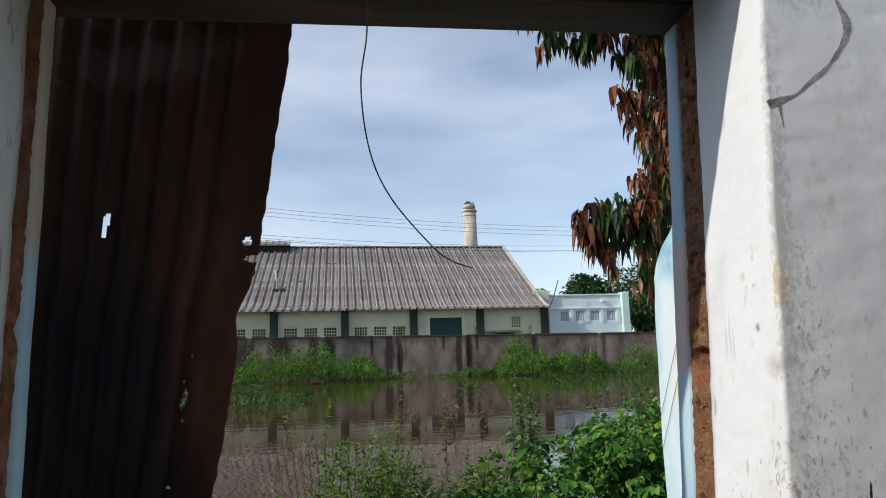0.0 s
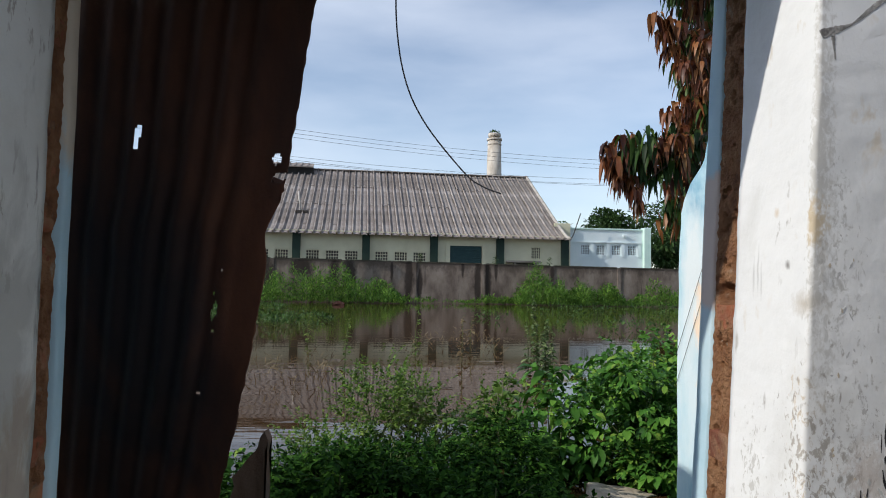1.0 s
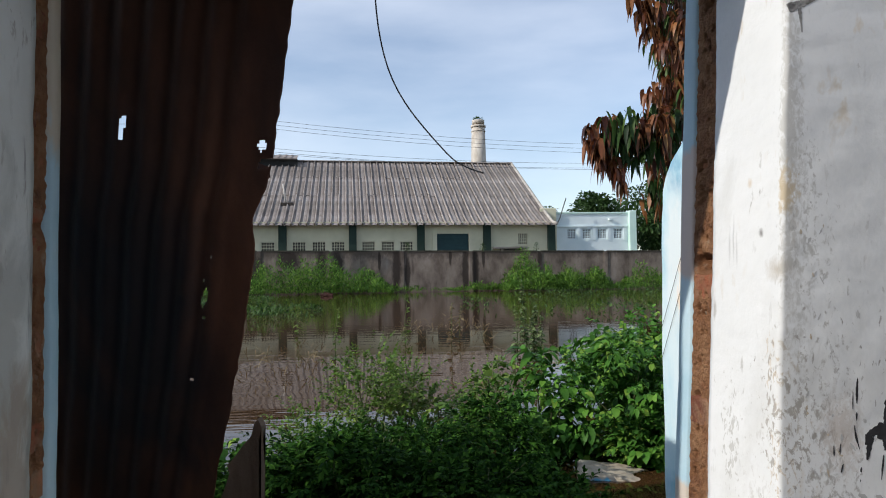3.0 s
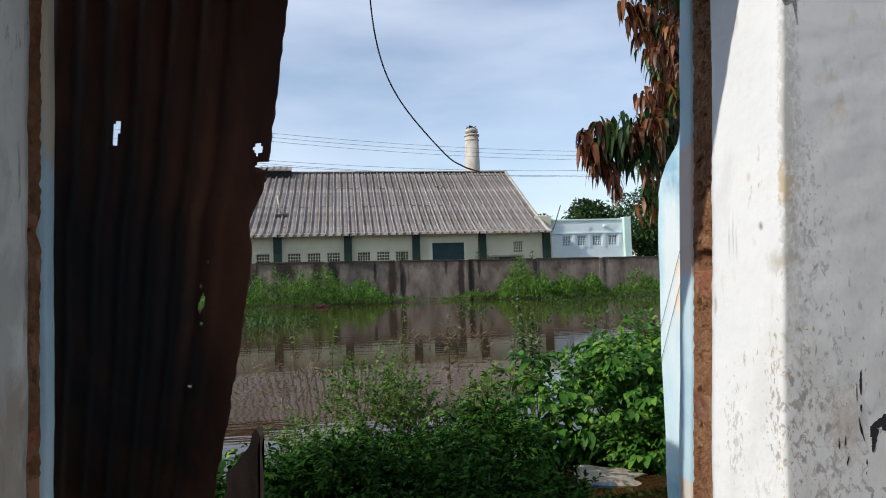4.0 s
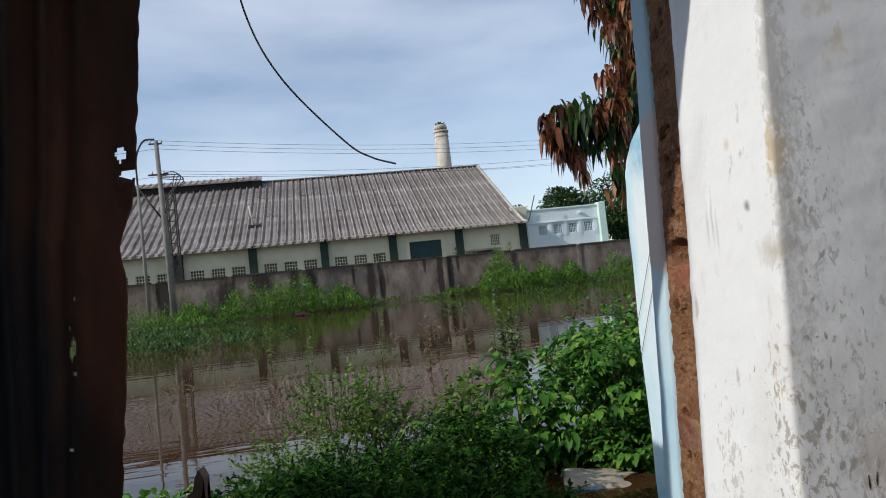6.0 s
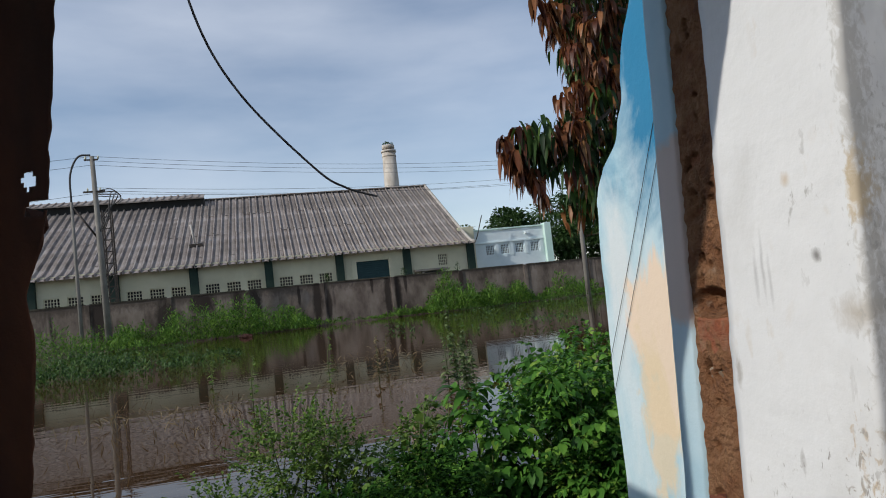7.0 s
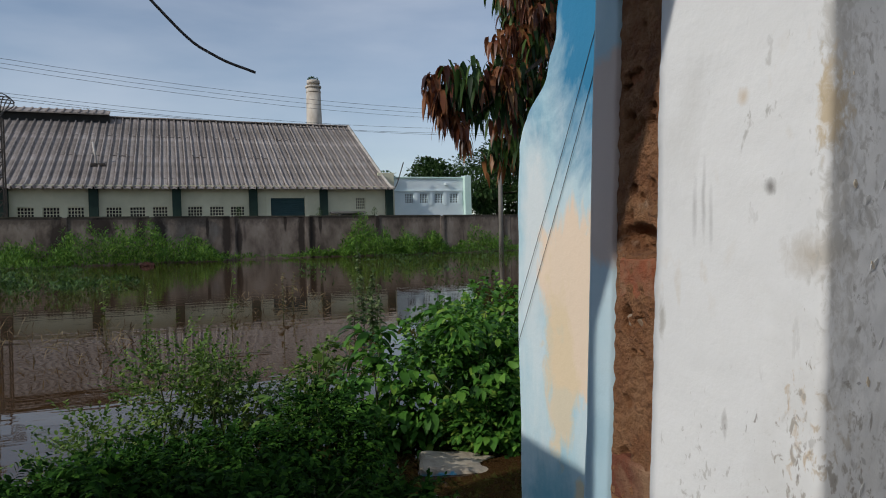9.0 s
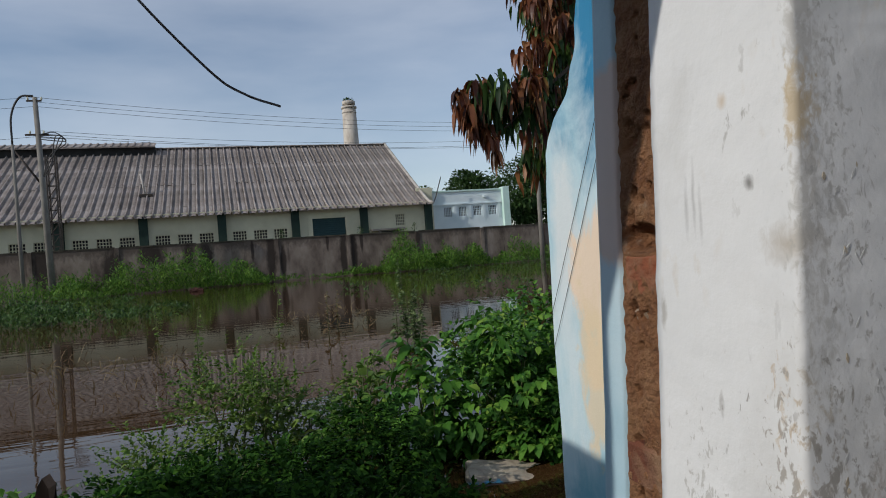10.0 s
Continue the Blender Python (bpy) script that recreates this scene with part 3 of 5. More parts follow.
part("filling", boxed(-4.2, -1.25, 0.0, T, HEAD, HEAD + 0.13), M_WHITE, lintel)

# ---- unseen half-covered yard added behind the camera; it dims and bounces skylight ----
floor = part("floor", boxed(-4.2, 1.9, -2.8, 0.0, -0.2, 0.0), M_CONCRETE)
tagged(floor, "grey concrete yard floor", "floor", kind="structure")
for nm, q in (("wall_left", (-4.4, -4.2, -2.8, 0.0, -0.2, 2.4)), ("wall_right", (1.9, 2.1, -2.8, -0.01, -0.2, 2.75)), ("wall_back", (-4.4, 2.1, -3.0, -2.8, -0.2, 2.75))):
    tagged(part(nm, boxed(*q, bevel=0.02), M_CONCRETE), "plain grey cement yard wall", "wall", kind="structure")
# ceiling added out of view to hold skylight off the door wall
tagged(part("ceiling", boxed(-4.4, 2.1, -3.0, -1.75, 2.76, 2.86), M_TIMBER), "unseen dark boarded ceiling added to cut skylight", "ceiling", kind="structure")
# unseen wall, added to cast shade on the shrub and blue wall's foot
tagged(part("wall_wing", boxed(-2.1, -1.8, TL + 0.005, 2.0, -0.3, 2.45, bevel=0.02), M_WHITE), "unseen plain wall added to shade shrub and blue wall", "wall", kind="structure")

# ---- marks on the plaster ----
def face_y(x, z):
    x0 = x - LEAN(z)
    e = noise.noise_vector(Vector((x0 * 5 + 3.0, YI * 5, z * 5))) * 0.003 + noise.noise_vector(Vector((x0 * 22, YI * 22 + 3.0, z * 22))) * 0.003 * 0.4
    return YI + e.y

def streak(pts, widths, lift):
    """A thin patch of paint on the wall's inner face along pts (x, z)."""
    verts, faces = [], []
    c = smooth_curve([(x, 0, z) for x, z in pts], 12)
    for i, p in enumerate(c):
        s = i / (len(c) - 1)
        k = s * (len(widths) - 1)
        w = widths[int(k)] + (widths[min(int(k) + 1, len(widths) - 1)] - widths[int(k)]) * (k - int(k))
        d = (c[min(i + 1, len(c) - 1)] - c[max(i - 1, 0)]).normalized()
        side = Vector((-d.z, 0, d.x))
        w *= 1 + 0.5 * noise.noise(p * 220)
        for q in (-1, 1):
            r = p + side * (q * w / 2)
            verts += [(r.x, face_y(r.x, r.z) - lift, r.z), (r.x, face_y(r.x, r.z) + 0.004, r.z)]
    for i in range(len(c) - 1):
        a = i * 4
        faces += [(a, a + 2, a + 6, a + 4), (a, a + 4, a + 5, a + 1), (a + 2, a + 3, a + 7, a + 6)]
    faces += [(0, 1, 3, 2), (len(verts) - 4, len(verts) - 2, len(verts) - 1, len(verts) - 3)]
    return verts, faces

BLOT = [([(0.589, 1.091), (0.585, 1.067), (0.580, 1.033)], [0.006, 0.014, 0.012]), ([(0.603, 1.092), (0.599, 1.065), (0.587, 1.025)], [0.007, 0.018, 0.016]), ([(0.608, 1.074), (0.606, 1.051), (0.597, 1.020)], [0.005, 0.010, 0.014]),
        ([(0.600, 1.030), (0.578, 1.027), (0.559, 1.022), (0.545, 1.014)], [0.014, 0.018, 0.016, 0.008]), ([(0.597, 1.018), (0.578, 1.014), (0.562, 1.014)], [0.010, 0.014, 0.008]),
        ([(0.550, 1.013), (0.542, 0.975)], [0.013, 0.003]), ([(0.578, 1.015), (0.575, 0.990)], [0.014, 0.004]), ([(0.545, 1.017), (0.541, 1.000)], [0.007, 0.003]), ([(0.605, 1.022), (0.603, 0.998)], [0.005, 0.003])]
DRIPS = [([(0.531, 1.112), (0.529, 1.090), (0.528, 1.069)], [0.006, 0.007, 0.006]), ([(0.527, 1.055), (0.526, 1.041)], [0.005, 0.004]), ([(0.522, 1.033), (0.525, 1.012), (0.530, 0.992)], [0.004, 0.007, 0.003]),
         ([(0.522, 1.089), (0.520, 1.060)], [0.002, 0.002]), ([(0.572, 0.983), (0.567, 0.941)], [0.006, 0.004]), ([(0.595, 0.991), (0.592, 0.971)], [0.005, 0.003]), ([(0.606, 0.992), (0.603, 0.959)], [0.004, 0.003]),
         ([(0.591, 0.951), (0.589, 0.926)], [0.006, 0.004]), ([(0.531, 0.964), (0.529, 0.939)], [0.006, 0.005]), ([(0.568, 0.912), (0.566, 0.865), (0.563, 0.816)], [0.003, 0.005, 0.002]),
         ([(0.527, 0.865), (0.528, 0.839), (0.530, 0.815)], [0.003, 0.003, 0.002]), ([(0.532, 0.797), (0.529, 0.785)], [0.003, 0.002])]
SPOTS = [([(0.484, 1.001), (0.484, 0.983)], [0.002, 0.004]), ([(0.496, 1.004), (0.494, 0.986)], [0.002, 0.003]), ([(0.503, 0.981), (0.495, 0.956)], [0.003, 0.004]), ([(0.600, 0.895), (0.592, 0.882)], [0.003, 0.005]),
         ([(0.804, 1.628), (0.803, 1.612)], [0.003, 0.004]), ([(0.802, 1.516), (0.802, 1.500)], [0.004, 0.003])]
v, f = merge([streak(p, w, 0.0005 + 0.00003 * k) for k, (p, w) in enumerate(BLOT)] + [streak(p, [0.0006] + [0.62 * q for q in w] + [0.0008], 0.0003) for p, w in DRIPS + SPOTS])
link("paint_splash", v, f, M_SOOT, door_wall, "black paint splash with drips")
v, f = merge([streak([(0.430, 1.742), (0.455, 1.750), (0.485, 1.762), (0.520, 1.790), (0.553, 1.818), (0.588, 1.866), (0.596, 1.90), (0.582, 1.95), (0.584, 2.02)], [0.014, 0.013, 0.003, 0.009, 0.005, 0.010, 0.017, 0.004, 0.002], 0.0008),
              streak([(0.450, 1.745), (0.453, 1.70)], [0.007, 0.002], 0.0006)])
link("crack_filling", v, f, M_CRACK, door_wall, "rough grey cement smeared along a crack")
marks, brown = [], []
CHIPS = [(0.533, 0.915, 0.012), (0.563, 0.912, 0.010), (0.591, 0.850, 0.008), (0.583, 0.823, 0.009), (0.631, 0.850, 0.009), (0.495, 0.893, 0.011), (0.582, 0.766, 0.010), (0.675, 1.122, 0.008), (0.660, 1.09, 0.006), (0.650, 1.02, 0.005)]
for x, z, h in CHIPS:
    marks.append(streak([(x - h * 0.7, z + h * 0.3), (x, z), (x + h * 0.6, z - h * 0.4)], [h * 0.3, h * 0.85, h * 0.25], 0.0003))
for i in range(70):
    # wear gathers in a few spots beside the arris and thins out away from it
    cx, cz, sx, sz = ((0.47, 1.30, 0.03, 0.12), (0.49, 1.02, 0.04, 0.10), (0.60, 0.84, 0.09, 0.07), (0.47, 0.80, 0.03, 0.12))[i % 4]
    x, z = max(0.44, random.gauss(cx, sx)), random.gauss(cz, sz)
    h = random.uniform(0.003, 0.014)
    lean = random.uniform(-0.8, 0.8)
    (marks if random.random() < 0.75 else brown).append(streak([(x, z), (x + lean * h * 0.5, z - h * 0.5), (x + lean * h, z - h)], [0.001, random.uniform(0.002, 0.006), 0.001], 0.0003))
link("scuffs", *merge(marks), M_GREYSTAIN, door_wall, "grey scuffs and chips")
link("mud_spots", *merge(brown), M_STAIN, door_wall, "earthy spots")

# ---- broken blue wall outside the doorway ----
def broken_wall():
    XB, TH = 1.06, 0.12
    edge = [(1.97, -0.2), (1.962, 0.45), (1.955, 1.13), (1.92, 1.60), (1.90, 1.70), (1.82, 1.79), (1.70, 1.86), (1.655, 1.94), (1.61, 2.0), (1.60, 2.1), (1.56, 2.2), (1.48, 2.30), (1.42, 2.42), (1.30, 2.55), (1.15, 2.62)]
    fine = [Vector((0, y, z)) for y, z in edge]
    fine = smooth_curve(fine, 6)
    verts, faces, rim, cols = [], [], [], 30
    for i, p in enumerate(fine):
        wob = 0.010 * noise.noise(Vector((p.z * 9, 3.1, 0))) + 0.006 * noise.noise(Vector((p.z * 31, 1.1, 0)))
        for k in range(cols + 1):
            y = T + (p.y + wob - T - 0.014) * k / (cols - 1) if k < cols else p.y + wob
            e = 0.006 * noise.noise(Vector((y * 4, p.z * 4, 8)))
            verts.append((XB + e + (0.012 if k == cols else 0), y, p.z))
        for k in range(cols + 1):
            y = T + (p.y + wob - 0.01 - T) * k / cols
            verts.append((XB + TH, y, p.z))
    row = 2 * (cols + 1)
    for i in range(len(fine) - 1):
        for k in range(cols):
            a = i * row + k
            rim.append(len(faces)) if k == cols - 1 else None
            faces.append((a, a + row, a + row + 1, a + 1))
            b = a + cols + 1
            faces.append((b, b + 1, b + row + 1, b + row))
        a, b = i * row + cols, i * row + 2 * cols + 1
        faces.append((a, a + row, b + row, b))
    i = len(fine) - 1
    for k in range(cols):
        a = i * row + k
        faces.append((a, a + cols + 1, a + cols + 2, a + 1))
    ob = link("wall_blue", verts, faces, M_BLUE, smooth=True)
    for e in ob.data.edges:
        if all(q % row >= cols - 1 for q in e.vertices):
            e.use_edge_sharp = True
    ob.data.materials.append(M_WHITE)
    for i in rim:
        ob.data.polygons[i].material_index = 1
    tagged(ob, "broken wall end, blue limewash peeling to ochre", "wall", kind="structure")
broken_wall()

# ---- corrugated sheet standing in the doorway ----
def iron_sheet():
    holder = thing("corrugated_sheet", "rusted corrugated iron sheet leaning across the doorway", "metal sheet")
    pitch, amp, nu, nz = 0.076, 0.0085, 170, 330
    z0, z1 = 0.05, 2.34
    gone = [(0.388, 1.664, 0.0065, 0.018), (0.390, 1.640, 0.004, 0.016), (0.030, 1.592, 0.011, 0.012), (0.016, 1.552, 0.020, 0.009), (0.117, 1.245, 0.008, 0.022), (0.125, 1.288, 0.004, 0.006),
            (0.114, 1.199, 0.005, 0.005), (0.124, 1.039, 0.007, 0.005), (0.112, 1.345, 0.003, 0.004)]
    verts = []
    du, dz = 0.80 / nu, (z1 - z0) / nz
    for j in range(nz + 1):
        z = z0 + j * dz
        edge = -0.613 + 0.130 * (z - 0.77) - 0.013 * min(1.0, max(0.0, (1.56 - z) / 0.12)) - 0.05 * max(0.0, 1.15 - z)
        rag = 0.006 * noise.noise(Vector((z * 12, 0, 2))) + 0.004 * noise.noise(Vector((z * 37, 0, 5)))
        for i in range(nu + 1):
            u = 0.80 * i / nu
            dip = 0.015 * math.exp(-((z - 1.425) / 0.045) ** 2) * max(0.0, 1 - u / 0.07)
            x = edge - dip - u * 0.945 + (rag if i == 0 else 0) + 0.05 * (z - 1.3) * min(1, u / 0.5) * -1
            w = amp * math.sin(2 * math.pi * (u - 0.04) / pitch) * min(1.0, max(0.15, (u - 0.05) / 0.1))
            foot = 0.14 * (1.42 - z) + 0.24 * 0.12 * (math.log(1 + math.exp((1.42 - z) / 0.12)) - 0.693)
            bend = 0.012 * noise.noise(Vector((u * 2.5, z * 1.6, 4)))
            verts.append((x - 0.22 * foot, 0.50 - 0.33 * (x + 0.53) + w + bend + foot, z))
    faces = []
    for j in range(nz):
        for i in range(nu):
            u, z = (i + 0.5) * du, z0 + (j + 0.5) * dz
            if any(((u - a + 0.10 * (z - b)) / c) ** 2 + ((z - b) / d) ** 2 < 1 + 0.5 * noise.noise(Vector((u * 200, z * 200, 0))) for a, b, c, d in gone):
                continue
            if z > 2.115 - 0.6 * u + 0.012 * math.sin(u * 90) and u < 0.045:
                continue
            a = j * (nu + 1) + i
            faces.append((a, a + 1, a + nu + 2, a + nu + 1))
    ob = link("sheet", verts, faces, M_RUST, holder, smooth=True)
    so = ob.modifiers.new("thickness", "SOLIDIFY")
    so.thickness = 0.0015
    # torn tongue at the notch
    link("torn_lip", [(-0.545, 0.497, 1.56), (-0.515, 0.487, 1.548), (-0.512, 0.485, 1.525), (-0.53, 0.492, 1.505), (-0.55, 0.499, 1.52), (-0.53, 0.480, 1.535)],
         [(0, 1, 5), (1, 2, 5), (2, 3, 5), (3, 4, 5), (4, 0, 5)], M_RUST, holder)
iron_sheet()

def stub():
    bm = bmesh.new()
    prof = [(-1.03, -0.12), (-0.775, -0.12), (-0.775, 0.24), (-0.770, 0.45), (-0.779, 0.59), (-0.768, 0.65), (-0.784, 0.686), (-0.800, 0.66), (-0.812, 0.61), (-0.846, 0.576), (-0.878, 0.53), (-0.912, 0.494), (-0.903, 0.455), (-0.915, 0.417), (-0.95, 0.32), (-0.985, 0.20)]
    a = [bm.verts.new((x, 1.895, z)) for x, z in prof]
    b = [bm.verts.new((x + 0.01, 1.945, z)) for x, z in prof]
    bm.faces.new(a)
    bm.faces.new(b[::-1])
    for i in range(len(prof)):
        q = (i + 1) % len(prof)
        bm.faces.new((a[q], a[i], b[i], b[q]))
    bmesh.ops.triangulate(bm, faces=[f for f in bm.faces if len(f.verts) > 4])
    tagged(part("broken_plank", bm, M_STUB), "splintered brown plank standing upright in the weeds", "plank")
M_STUB = mat("split_wood", [(0.3, (0.10, 0.06, 0.04)), (0.7, (0.22, 0.14, 0.10))], 0.9, 12, stretch=(1, 1, 0.2), bump=0.5)
stub()

# ---- hanging cable, thin wires ----
cable_pts = smooth_curve([(-0.258, 0.14, 2.08), (-0.2585, 0.16, 1.948), (-0.271, 0.19, 1.850), (-0.255, 0.22, 1.729), (-0.212, 0.26, 1.642), (-0.126, 0.30, 1.549), (-0.086, 0.31, 1.522), (-0.045, 0.315, 1.508)], 8)
tagged(tube("hanging_cable", cable_pts, 0.0015, M_CABLE, sides=8), "cut black cable hanging from the lintel", "cable")
for y0, z0, y1, z1 in ((1.15, 2.27, 1.945, 1.02), (1.15, 2.17, 1.945, 0.885)):
    pts = [(1.0545, y0 + (y1 - y0) * k / 8, z0 + (z1 - z0) * k / 8 - 0.02 * math.sin(math.pi * k / 8)) for k in range(9)]
    tagged(tube("thin_wire", pts, 0.0012, M_WIRE, sides=5), "thin black wire strung along the blue wall", "wire", "wires along the wall")

# ---- ground and flood water ----
def ground_height(x, y):
    bank = max(0.0, 1.0 - max(0.0, (y - 3.2 - 0.9 * max(0.0, min(x, 3.0))) / 1.5))
    bank = min(1.0, bank)
    far = min(1.0, max(0.0, (y - 51.0) / 2.0))
    return -0.55 + 0.53 * max(bank, far) + 0.05 * noise.noise(Vector((x * 0.7, y * 0.7, 0)))

def ground():
    xs = [-3000, -800, -200, -60, -30] + steps(-12, 14, 52) + [20, 30, 60, 200, 800, 3000]
    ys = [-3000, -400, -60, -12] + steps(0.0, 14, 42) + steps(16, 60, 22) + [80, 120, 200, 500, 1200, 3000]
    verts = [(x, y, ground_height(x, y) if y > 0 else -0.22) for y in ys for x in xs]
    n = len(xs)
    faces = [(j * n + i, j * n + i + 1, (j + 1) * n + i + 1, (j + 1) * n + i) for j in range(len(ys) - 1) for i in range(n - 1)]
    tagged(link("ground", verts, faces, M_SOIL, smooth=True), "muddy ground rising out of the flood", "ground", kind="structure")
    tagged(link("water", [(-300, 2.2, 0), (300, 2.2, 0), (300, 51.95, 0), (-300, 51.95, 0)], [(0, 1, 2, 3)], M_WATER), "still brown flood water", "water", kind="structure")
ground()

# ---- boundary wall across the water ----
def compound_wall():
    holder = thing("boundary_wall", "stained grey plastered compound wall", "wall", kind="structure")
    top = lambda x: 3.22 - 0.0088 * x
    span = 5.57
    xs = [-42.69 + span * i for i in range(19)]
    panels = []
    for a, b in zip(xs, xs[1:]):
        bm = boxed(a + 0.17, b - 0.17, 52.0, 52.22, -0.6, 1.0)
        for vv in bm.verts:
            if vv.co.z > 0.9:
                vv.co.z = top(vv.co.x)
        panels.append(part("wall_panel", bm, M_COMPOUND, holder))
    for a in xs:
        bm = boxed(a - 0.17, a + 0.17, 51.93, 52.28, -0.6, top(a) + 0.03, 0.02)
        part("pilaster", bm, M_COMPOUND, holder)
    for panel, a, q in zip(panels, xs, xs[1:]):
        bm = boxed(a + 0.175, q - 0.175, 51.95, 52.27, 1.0, 1.1)
        for vv in bm.verts:
            vv.co.z = top(vv.co.x) + (0.004 if vv.co.z < 1.05 else 0.09)
        part("coping", bm, M_MOSS, panel, "mossy dark coping")
compound_wall()

# ---- factory ----
def factory():
    at = Matrix.Translation((17.2, 61.8, 0)) @ Matrix.Rotation(radians(2.46), 4, "Z")
    fac = thing("factory_building", "long cream mill shed with a weathered grey roof", "building", at=at)
    bay, left = 6.4, -51.2
    EZ, BZ, RZ = 6.02, 7.15, 14.8
    BY, RY = 3.0, 17.3
    # front wall bay by bay, with real openings
    nb = 8
    for i in range(nb):
        x1 = -0.3 - bay * i
        x0 = x1 - bay
        holes, wins = [], []
        if i == 0:
            wins = [0.56]
        elif i == 1:
            holes.append((x0 + 1.55, x0 + 4.65, 0.0, 5.25))
        else:
            wins = [0.23, 0.513, 0.79]
        for s in wins:
            c = x0 + bay * s
            w, up = (0.62, 0.0) if i else (0.48, 0.75)
            holes.append((c - w, c + w, 3.4 + up, 4.55 + up))
        v, f = wall_cells([x0, x1], [-0.5, 6.4], holes, 0.85, 1.1)
        link("front_wall", v, f, M_CREAM, fac)
        for h in holes:
            if h[2] > 1:
                win = link("window", *lattice(h, 0.93), M_CREAM, fac, "pierced concrete block window")
                part("window_sill", boxed(h[0] - 0.06, h[1] + 0.06, 0.80, 0.846, h[2] - 0.09, h[2] - 0.01), M_CREAM, win)
            else:
                zz = steps(h[2], h[3], 56)
                sv = [(xx, 1.0 + 0.025 * (k % 2), z) for k, z in enumerate(zz) for xx in (h[0], h[1])]
                door = link("door", sv, [(2 * k, 2 * k + 1, 2 * k + 3, 2 * k + 2) for k in range(56)], M_SHUTTER, fac, "closed dark green rolling shutter")
                door.modifiers.new("thickness", "SOLIDIFY").thickness = 0.03
                for xa in (h[0] - 0.42, h[1]):
                    part("door_jamb", boxed(xa, xa + 0.42, 0.70, 0.846, -0.5, 5.4), M_CREAM, fac)
    for i in range(nb + 1):
        xp = -0.3 - bay * i
        part("pier", boxed(xp - 0.36, xp + 0.36, 0.45, 0.845, -0.5, 6.2, 0.02), M_GREEN, fac, "dark green painted pier")
    # near-black panel paints the darkness behind the window grilles
    part("back_interior", boxed(left, -0.4, 1.6, 1.7, -0.5, 6.3), M_VOID, fac)
    part("gable_wall", boxed(-0.55, -0.3, 1.1, 33.5, -0.5, 6.4), M_CREAM, fac)
    gb = bmesh.new()
    ga = [gb.verts.new((-0.3, y, z)) for y, z in ((1.0, 6.3), (BY, 6.95), (RY, RZ - 0.25), (33.6, 6.3))]
    gc = [gb.verts.new((-0.55, y, z)) for y, z in ((1.0, 6.3), (BY, 6.95), (RY, RZ - 0.25), (33.6, 6.3))]
    gb.faces.new(ga)
    gb.faces.new(gc[::-1])
    for i in range(4):
        q = (i + 1) % 4
        gb.faces.new((ga[q], ga[i], gc[i], gc[q]))
    part("gable", gb, M_CREAM, fac)
    # lean-to ledge under the small window
    part("ledge_frame", boxed(-6.1, -2.8, 0.25, 0.845, 3.75, 3.95, 0.02), M_POLE, fac, "grey concrete hood")
    part("hood_leg", boxed(-5.4, -5.2, 0.3, 0.84, 2.8, 3.74), M_POLE, fac)
    part("hood_leg", boxed(-3.3, -3.1, 0.3, 0.84, 2.8, 3.74), M_POLE, fac)
    # near-black block paints the shade below the hood
    part("dark_recess", boxed(-5.2, -3.3, 0.60, 0.84, 2.8, 3.70), M_VOID, fac)
    back = [(left, RY, RZ), (0.0, RY, RZ), (0.0, 35.0, 6.0), (left, 35.0, 6.0)]
    roof = link("roof", back + [(x, y, z - 0.1) for x, y, z in back], [(0, 1, 2, 3), (7, 6, 5, 4), (0, 4, 5, 1), (1, 5, 6, 2), (2, 6, 7, 3), (3, 7, 4, 0)], M_ASBESTOS, fac)
    # roof sheets in four courses, each sheet ribbed at one side
    W = 0.72
    cols = int(-left / W)
    courses = [((-0.05, EZ), (BY + 0.15, BZ + 0.10))]
    ys = steps(BY, RY, 3)
    for a, b in zip(ys, ys[1:]):
        g = lambda y: BZ + (RZ - BZ) * (y - BY) / (RY - BY)
        courses.append(((a - 0.12, g(a) - 0.02), (b + 0.1, g(b) + 0.05)))
    for (ya, za), (yb, zb) in courses:
        me = None
        for c in range(cols):
            if me is None:
                prof = [(0.0, -0.03), (0.02, 0.15), (0.06, 0.19), (0.12, 0.18), (0.16, 0.03), (0.20, -0.05), (0.32, 0.0), (0.46, 0.02), (0.60, 0.0), (W, -0.05)]
                sag = -0.16 if ya < 0 else -0.02
                verts = [(x, y, z + h) for y, z in ((ya, za), ((ya + yb) / 2, (za + zb) / 2 + sag), (yb, zb)) for x, h in prof]
                n = len(prof)
                faces = [(j * n + i, j * n + i + 1, (j + 1) * n + i + 1, (j + 1) * n + i) for j in range(2) for i in range(n - 1)]
                lower = [(x, y, z - 0.03) for x, y, z in verts[:n]]
                k = len(verts)
                verts += lower
                faces += [(i + 1, i, k + i, k + i + 1) for i in range(n - 1)]
                ob = link("roof_sheet", verts, faces, M_ASBESTOS, roof)
                me = ob.data
            else:
                ob = new("roof_sheet", me)
                ob.parent = roof
            ob.matrix_local = Matrix.Translation((-(c + 1) * W + 0.02 + random.uniform(-0.012, 0.012), random.uniform(-0.07, 0.03), 0.025 * random.random())) @ Matrix.Rotation(radians(random.uniform(-0.12, 0.12)), 4, "Z")
    part("ridge_cap", boxed(left, 0.05, RY - 0.35, RY + 0.35, RZ + 0.02, RZ + 0.16, 0.05), M_ASBESTOS, roof)
    rake = smooth_curve([(0.02, -0.05, EZ + 0.1), (0.02, BY, BZ + 0.15), (0.02, RY, RZ + 0.16)], 6)
    tube("verge", rake, 0.16, M_VERGE, roof, 6, "pale lime-streaked verge")
    # raised ridge ventilator
    vx = -25.6
